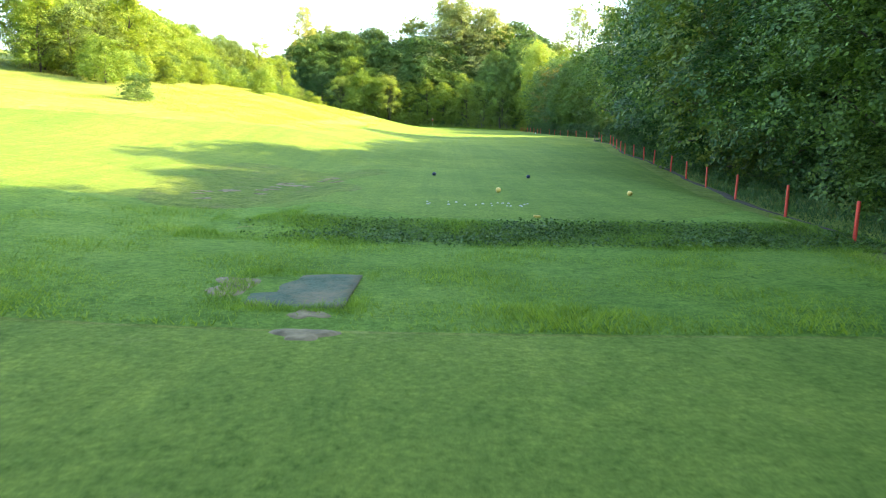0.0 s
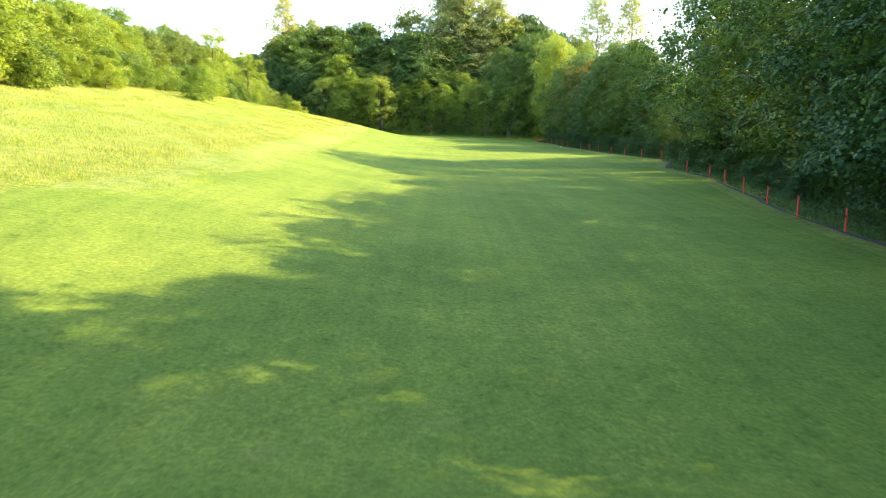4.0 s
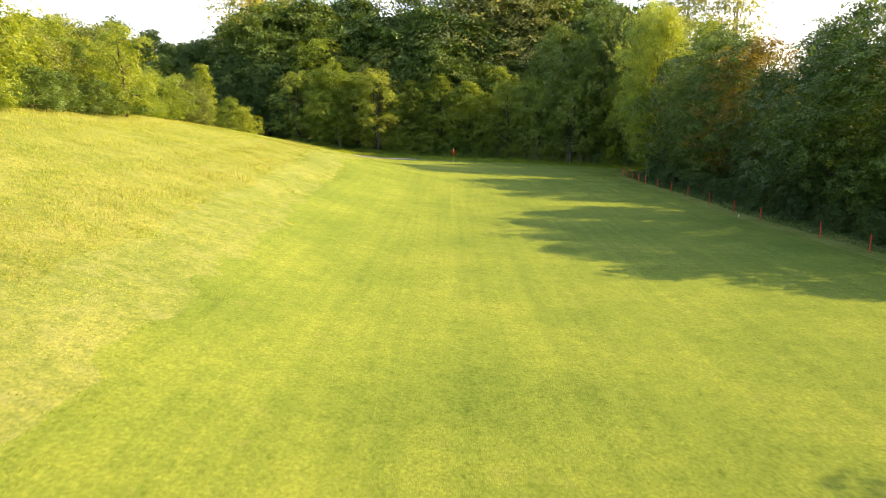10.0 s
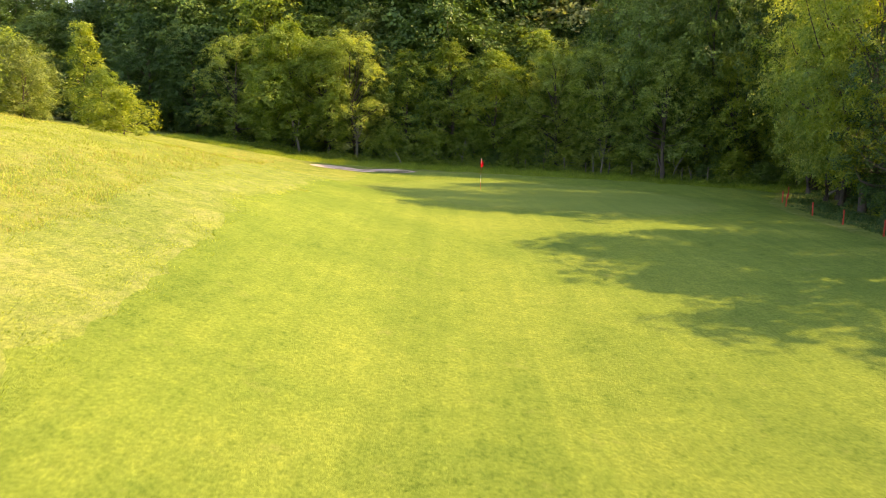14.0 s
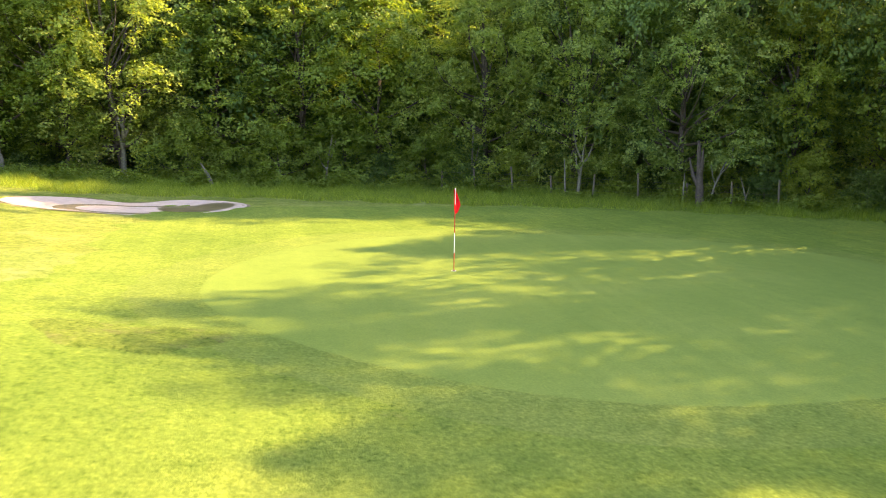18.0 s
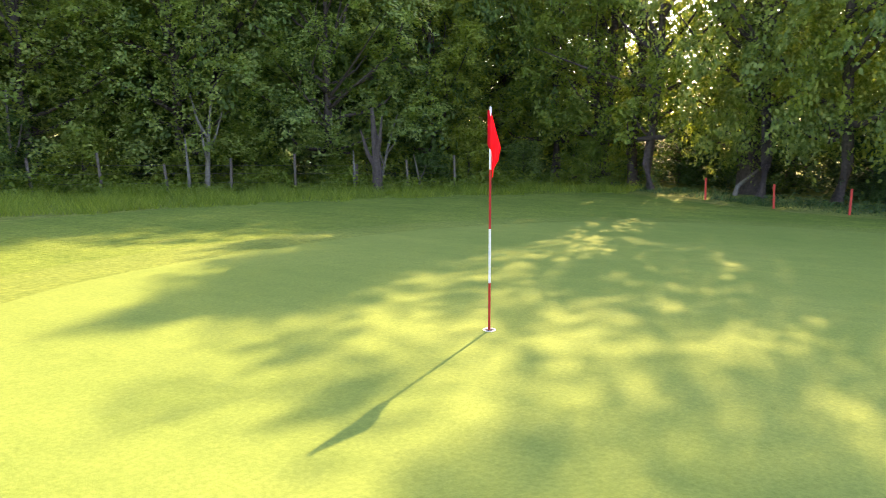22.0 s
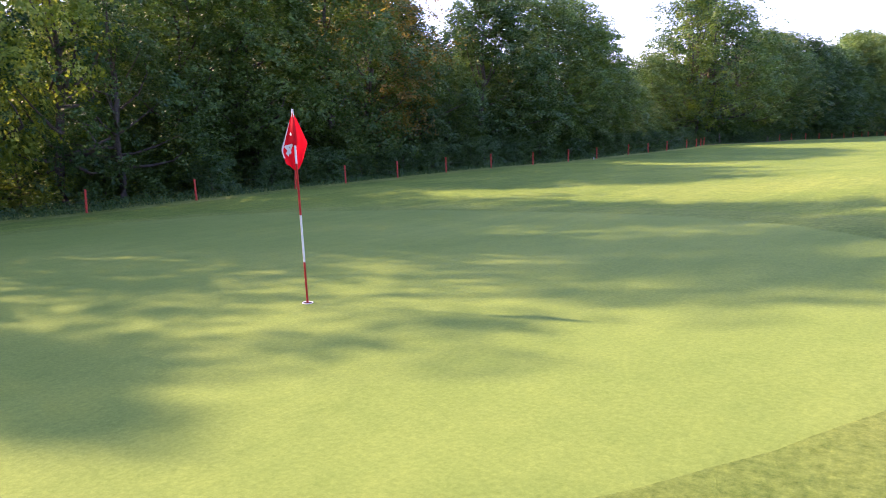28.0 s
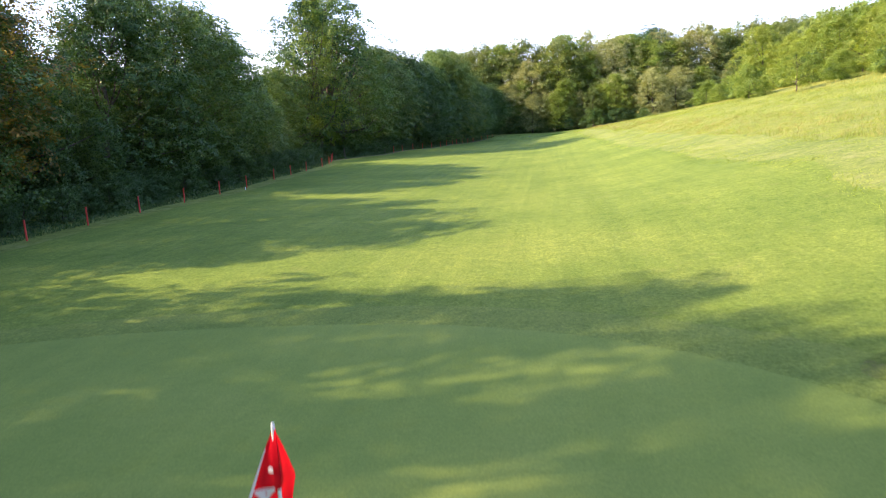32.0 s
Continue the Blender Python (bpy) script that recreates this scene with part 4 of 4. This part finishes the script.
def cloth_at(u, v):
    """A point of the limp flag: u from the east fold (-1) to the south fold (1), v downwards."""
    side = EAST if u < 0 else SOUTH
    wide = min(1.0, v / 0.74) ** 0.9 * (1.0 if v < 0.74 else 1 - (v - 0.74) / 0.26 * 0.3)
    drop = 0.012 + 0.65 * v * (1 - abs(u) ** 1.4 * (0.13 if u < 0 else 0.27))
    across = Vector((-side.y, side.x, 0)).normalized()
    ripple = 0.018 * math.sin(abs(u) * 5.2 + v * 2) * v * abs(u)
    swap = sstep(0.5, 0.68, v)   # above, the cloth wraps round the pole; below, the pole stands before it
    shift = Vector((-0.024, 0.02, 0)).lerp(Vector((0.017, -0.014, 0)), swap) * max(0.0, 1 - abs(u) * 1.5)
    return side * (wide * abs(u)) + across * ripple + shift + Vector((0, 0, 2.19 - drop))


def flag_cloth():
    verts, faces, nu, nv = [], [], 32, 24
    for j in range(nv + 1):
        for i in range(nu + 1):
            verts.append(tuple(cloth_at(-1 + 2 * i / nu, j / nv)))
    for j in range(nv):
        for i in range(nu):
            a = j * (nu + 1) + i
            faces.append((a, a + 1, a + nu + 2, a + nu + 1))
    return mesh_from("flag", verts, faces, M_FLAG, True)


cloth = part("flag", flag_cloth(), flag, "limp bright red flag")
NORTH_FACE = Vector((-EAST.y, EAST.x, 0)).normalized() * 0.004


def on_cloth(tx, ty):
    """A place on the north face of the east fold: tx to the reader's right, ty up, in metres from the numeral's middle."""
    return tuple(cloth_at(-max(0.02, min(1.0, 0.56 - tx / 0.2)), 0.66 - ty / 0.62) + NORTH_FACE)


def numeral(name, parent, size, turn, mat):
    cu = bpy.data.curves.new(name, "FONT")
    cu.body, cu.size, cu.align_x, cu.align_y, cu.offset = "4", size, "CENTER", "CENTER", 0.01
    tmp = bpy.data.objects.new(name, cu)
    scene.collection.objects.link(tmp)
    bpy.context.view_layer.update()
    me = bpy.data.meshes.new_from_object(tmp)
    bpy.data.objects.remove(tmp)
    bm = bmesh.new()
    bm.from_mesh(me)
    bmesh.ops.subdivide_edges(bm, edges=bm.edges[:], cuts=2)
    for v in bm.verts:
        x, y = v.co.x * math.cos(turn) - v.co.y * math.sin(turn), v.co.x * math.sin(turn) + v.co.y * math.cos(turn)
        v.co = on_cloth(x, y)
    return part(name, bm_mesh(name, bm, mat), parent, "white numeral four")


numeral("numeral", cloth, 0.21, radians(-28), M_WHITE)
hem = [tuple(cloth_at(u, 0.2 + 0.68 * k / 12) + NORTH_FACE * 0.8) for k in range(13) for u in (-1.0, -0.9)]
part("hem", mesh_from("hem", hem, [(2 * k, 2 * k + 1, 2 * k + 3, 2 * k + 2) for k in range(12)], M_WHITE), cloth, "white hem of the flag")
disc = [on_cloth(0.03 + 0.026 * math.cos(math.pi * k / 8), 0.16 + 0.03 * math.sin(math.pi * k / 8)) for k in range(9)]
part("print", mesh_from("print", disc + [on_cloth(0.03, 0.155)], [(k, k + 1, 9) for k in range(8)], M_WHITE), cloth, "small white half-round print")
tagged(flag, "red and white banded flagstick leaning in the hole", "flagstick")

cup = new("hole_cup", mesh_from("hole_cup", *lathe([(0.054, -0.12), (0.054, 0.004), (0.062, 0.006), (0.064, 0.0)], 28), M_POLE_WHITE, True))
cup.matrix_basis = pose(FX, FY, ground_z(FX, FY) + 0.052)
tagged(cup, "white rimmed hole cup sunk in the green", "hole")
# near-black disc at rim height, painted as the shade within the cup
part("floor", mesh_from("floor", [(0.054 * math.cos(k * math.pi / 14), 0.054 * math.sin(k * math.pi / 14), -0.0) for k in range(28)] + [(0, 0, 0.0015)], [(k, (k + 1) % 28, 28) for k in range(28)], M_HOLE), cup, "near-black disc painting the shade inside the hole")

# ---- tee things ----
def ball_marker(name, x, y, mat, label, r=0.08):
    root = new(name)
    root.matrix_basis = pose(x, y, ground_z(x, y) + 0.03)
    rings = [(max(0.0005, r * math.sin(math.pi * k / 12)), r * 1.15 - r * 0.95 * math.cos(math.pi * k / 12)) for k in range(13)]
    part("ball", mesh_from("ball", *lathe(rings, 20), mat, True), root)
    part("spike", mesh_from("spike", *lathe([(0.0005, -0.12), (0.012, 0.0), (0.014, r * 0.4)], 10), M_POST, True), root)
    return tagged(root, label, "tee marker", "tee markers")


for x, y in ((1.65, 21.62), (5.49, 21.3)):
    ball_marker("tee_marker", x, y, M_YELLOW, "yellow ball tee marker on the tee grass")
for x, y in ((-0.34, 27.94), (3.3, 28.18)):
    ball_marker("tee_marker", x, y, M_BLUE, "dark blue ball tee marker on the tee grass", 0.075)


def mat_mesh():
    bm = bmesh.new()
    bmesh.ops.create_grid(bm, x_segments=10, y_segments=12, size=0.5)
    for v in bm.verts:
        v.co.x *= 1.5
        v.co.y *= 1.88
        v.co.z = 0.03 * noise.noise((v.co.x * 1.5, v.co.y * 1.5, 4))
    geo = bmesh.ops.extrude_face_region(bm, geom=bm.faces[:])
    bmesh.ops.translate(bm, vec=(0, 0, -0.06), verts=[g for g in geo["geom"] if isinstance(g, bmesh.types.BMVert)])
    bmesh.ops.recalc_face_normals(bm, faces=bm.faces[:])
    return bm_mesh("tee_mat", bm, M_MAT, True)


tee_mat = new("tee_mat", mat_mesh())
tee_mat.matrix_basis = pose(-1.95, 9.58, ground_z(-1.95, 9.58) + 0.036, 0, 0, -1)
tagged(tee_mat, "worn blue-green practice mat with bare brown patches", "mat")
for k, (x, y, rx, ry, mat) in enumerate(((-1.5, 7.55, 0.33, 0.24, M_DIRT), (-2.82, 9.7, 0.2, 0.7, M_DIRT), (-1.6, 8.35, 0.3, 0.2, M_DIRT))):
    blob("bare_patch", x, y, lambda a, rx=rx, ry=ry, k=k: math.hypot(rx * math.cos(a), ry * math.sin(a)) * (1 + 0.22 * math.sin(3 * a + k) + 0.15 * math.sin(5 * a + 2 * k)), 4, 28, lambda r: 0.036 - 0.004 * r, mat, "bare trodden earth in the grass", "soil patch")

# worn ground beside the tee
blob("worn_turf", -5.6, 24.6, lambda a: (1 + 0.12 * math.sin(3 * a) + 0.1 * math.sin(7 * a + 1)) * math.hypot(2.1 * math.cos(a), 6.4 * math.sin(a)), 12, 160, lambda r: 0.055, M_WORN, "worn straw-brown turf beside the tee", "worn grass")
rng_w = random.Random(9)
for k in range(26):
    along = rng_w.random()
    x, y = -6.6 + 3.4 * along + rng_w.uniform(-0.7, 0.7), 18.8 + 8.5 * along + rng_w.uniform(-1.2, 1.2)
    rx, ry, turn = rng_w.uniform(0.1, 0.34), rng_w.uniform(0.06, 0.16), rng_w.uniform(0.2, 0.9)
    blob("bare_patch", x, y, lambda a, rx=rx, ry=ry, k=k, turn=turn: math.hypot(rx * math.cos(a - turn), ry * math.sin(a - turn)) * (1 + 0.3 * math.sin(3 * a + k) + 0.25 * math.sin(5 * a + 2 * k)), 3, 20, lambda r: 0.072 - 0.006 * r, M_DIRT, "bare trodden earth in worn turf", "soil patch")
blob("worn_turf", -9.6, 168.4, lambda a: (1 + 0.15 * math.sin(3 * a) + 0.1 * math.sin(5 * a + 1)) * math.hypot(1.5 * math.cos(a), 0.8 * math.sin(a)), 6, 40, lambda r: 0.055, M_WORN, "worn brownish turf beside the green", "worn grass")

block = bmesh.new()
bmesh.ops.create_cube(block, size=1.0, matrix=Matrix.Diagonal((0.16, 0.07, 0.05, 1)))
bmesh.ops.bevel(block, geom=block.edges[:], offset=0.012, segments=2, affect="EDGES")
block_ob = new("wooden_block", bm_mesh("wooden_block", block, M_YELLOW, True))
block_ob.matrix_basis = pose(2.05, 15.7, ground_z(2.05, 15.7) + 0.065, 0, 4, 12)
tagged(block_ob, "small worn yellow-painted wooden block at the tee's front edge", "block")

# divots of pale sand on the tee
rng_d = random.Random(5)
for k in range(22):
    x, y = -0.4 + 2.6 * rng_d.random(), 17.7 + 0.8 * rng_d.random()
    blob("divot", x, y, lambda a, k=k: 0.024 + 0.012 * math.sin(a * 2 + k) + 0.008 * (k % 3) + 0.006 * math.sin(a * 5 + 2 * k), 2, 14, lambda r: 0.072 - 0.006 * r, M_CHALK, "small pale sand-filled divot on the tee", "divot", "thing")

# ---- bunker ----
BUNKER_R = lambda a: 4.25 * (1 + 0.13 * math.sin(2 * a + 0.9) + 0.06 * math.sin(3 * a))
blob("bunker_lip", -12.6, 189.0, lambda a: (BUNKER_R(a) + 0.22 + 0.1 * math.sin(9 * a)) * math.hypot(math.cos(a), 0.69 * math.sin(a)), 10, 72, lambda r: 0.018, M_DIRT, "bare brown earth lip round the bunker", "soil")
blob("bunker_sand", -12.6, 189.0, lambda a: BUNKER_R(a) * math.hypot(math.cos(a), 0.66 * math.sin(a)), 10, 56, lambda r: 0.03 + 0.02 * math.sin(r * 9), M_SAND, "pale raked sand in a shallow bunker", "bunker")
blob("puddle", -9.9, 189.6, lambda a: 1.35 + 0.35 * math.cos(2 * a - 0.6), 4, 32, lambda r: 0.075, M_MUD, "muddy wet patch at the end of the bunker", "mud")

# ---- edge of the wood ----
sheet("soil_edge", strip_rows(lambda y: line_x(STAKE_LINE, y) - 0.05 + wobble(y * 2.3, 0.06), lambda y: line_x(STAKE_LINE, y) + 0.22 + wobble(y * 1.7, 0.09), 3), list(np.arange(10, 100, 0.7)), lambda x, y: 0.035, M_SOIL, "dark strip of bare earth along the stakes", "soil")


def fence_post(x, y, tall, turn, label):
    verts, faces = lathe([(0.0005, -0.3), (0.055, -0.3), (0.05, tall * 0.6), (0.052, tall), (0.03, tall + 0.02), (0.0005, tall + 0.02)], 9)
    ob = new("fence_post", mesh_from("fence_post", verts, faces, M_POST, False))
    ob.matrix_basis = pose(x, y, ground_z(x, y), rng_p.uniform(-5, 5), rng_p.uniform(-5, 5), turn)
    return tagged(ob, label, "fence post", "old fence posts")


for i in range(9):
    x = 3.0 + 1.9 * i
    y = line_x(BACK_EDGE, x) - 1.6
    fence_post(x, y, 1.15 + 0.2 * (i % 3), i * 40, "weathered grey wooden fence post at the wood's edge")
wire = []
for h in (0.45, 0.8, 1.1):
    pts = []
    for i in range(9):
        x = 3.0 + 1.9 * i
        y = line_x(BACK_EDGE, x) - 1.6
        pts.append((x, y, ground_z(x, y) + h))
    wire.append(tube(pts, [0.006] * 9, 5))
tagged(new("wire_fence", mesh_from("wire_fence", *joined(wire), M_WIRE)), "rusty wire strands between old fence posts", "wire")
fence_post(20.5, 91.4, 1.2, 10, "dark wooden gate post beside the stakes")
fence_post(17.3, 83.6, 0.7, 50, "short leaning wooden post beside the stakes")


def bare_trunk(x, y, tall, lean_x, lean_y, r, mat, label, fork=0):
    """A thin pale stem at the wood's edge, with a fork."""
    pieces = [tube([(0, 0, -0.2), (lean_x * 0.2, lean_y * 0.1, tall * 0.3), (lean_x * 0.5, lean_y * 0.5, tall * 0.6), (lean_x, lean_y, tall)], [r * 1.3, r, r * 0.75, r * 0.35], 8)]
    for k in range(fork):
        a = k * 2.4 + x
        z0 = tall * (0.3 + 0.15 * k)
        pieces.append(tube([(lean_x * 0.3, lean_y * 0.25, z0), (lean_x * 0.4 + 0.4 * math.cos(a), lean_y * 0.4 + 0.3 * math.sin(a), z0 + tall * 0.18), (lean_x * 0.5 + 0.7 * math.cos(a), lean_y * 0.5 + 0.5 * math.sin(a), z0 + tall * 0.45)], [r * 0.7, r * 0.5, r * 0.15], 6))
    ob = new("bare_stem", mesh_from("bare_stem", *joined(pieces), mat, True))
    ob.matrix_basis = pose(x, y, ground_z(x, y))
    return tagged(ob, label, "tree stem", "bare stems")


for x, y, tall, lx, ly, r, mat, fork in ((10.0, 193.6, 3.6, 0.5, 0.1, 0.09, M_BARK_PALE, 3), (9.3, 193.7, 2.1, -0.1, 0, 0.06, M_BARK_PALE, 0), (5.2, 198.2, 3.8, 0.2, 0.2, 0.07, M_BARK_PALE, 1), (14.2, 189.8, 1.7, 0.1, 0.1, 0.06, M_BARK_PALE, 0), (14.64, 188.95, 3.4, -0.2, 0.1, 0.19, M_BARK, 2),
                                         (15.6, 189.6, 3.2, 1.6, 0.2, 0.06, M_BARK_PALE, 2), (17.2, 188.6, 1.6, -0.4, 0.1, 0.05, M_BARK_PALE, 1), (-3.4, 199.0, 3.0, 0.5, 0.2, 0.06, M_BARK_PALE, 2), (-20.6, 201.2, 5.0, -1.2, 0.3, 0.12, M_BARK_PALE, 2), (-14.6, 201.5, 5.0, 0.3, 0.2, 0.14, M_BARK_PALE, 3), (-9.6, 198.2, 1.4, -0.6, 0, 0.1, M_BARK_PALE, 0), (23.3, 177.0, 1.2, 0.9, -0.9, 0.1, M_BARK_PALE, 0)):
    bare_trunk(x, y, tall, lx, ly, r, mat, "slim bare pale stem at the wood's edge", fork)

bare_trunk(24.4, 176.6, 9.0, 0.3, 0.2, 0.46, M_BARK, "thick dark trunk of an old tree at the wood's edge", 3)
peg = new("marker_peg", mesh_from("marker_peg", *lathe([(0.0005, -0.1), (0.03, -0.1), (0.028, 0.13), (0.018, 0.145), (0.0005, 0.147)], 10), M_POLE_WHITE, False))
peg.matrix_basis = pose(16.48, 131.0, ground_z(16.48, 131.0) + 0.03, 4, 3, 0)
tagged(peg, "small white peg in the grass near a stake", "peg")

# ---- weathered marker post on the hill ----
post = new("marker_post")
post.matrix_basis = pose(-36.5, 66.0, ground_z(-36.5, 66.0), 0, 2, 30)
part("post", mesh_from("post", *lathe([(0.0005, -0.3), (0.06, -0.3), (0.055, 1.6), (0.0005, 1.62)], 10), M_BARK_PALE, False), post)
part("board", mesh_from("board", [(-0.2, -0.03, 1.35), (0.2, -0.03, 1.35), (0.2, -0.03, 1.62), (-0.2, -0.03, 1.62), (-0.2, -0.07, 1.35), (0.2, -0.07, 1.35), (0.2, -0.07, 1.62), (-0.2, -0.07, 1.62)], [(0, 1, 2, 3), (7, 6, 5, 4), (0, 4, 5, 1), (1, 5, 6, 2), (2, 6, 7, 3), (3, 7, 4, 0)], M_BARK_PALE), post)
tagged(post, "pale wooden marker post standing in meadow grass", "post")
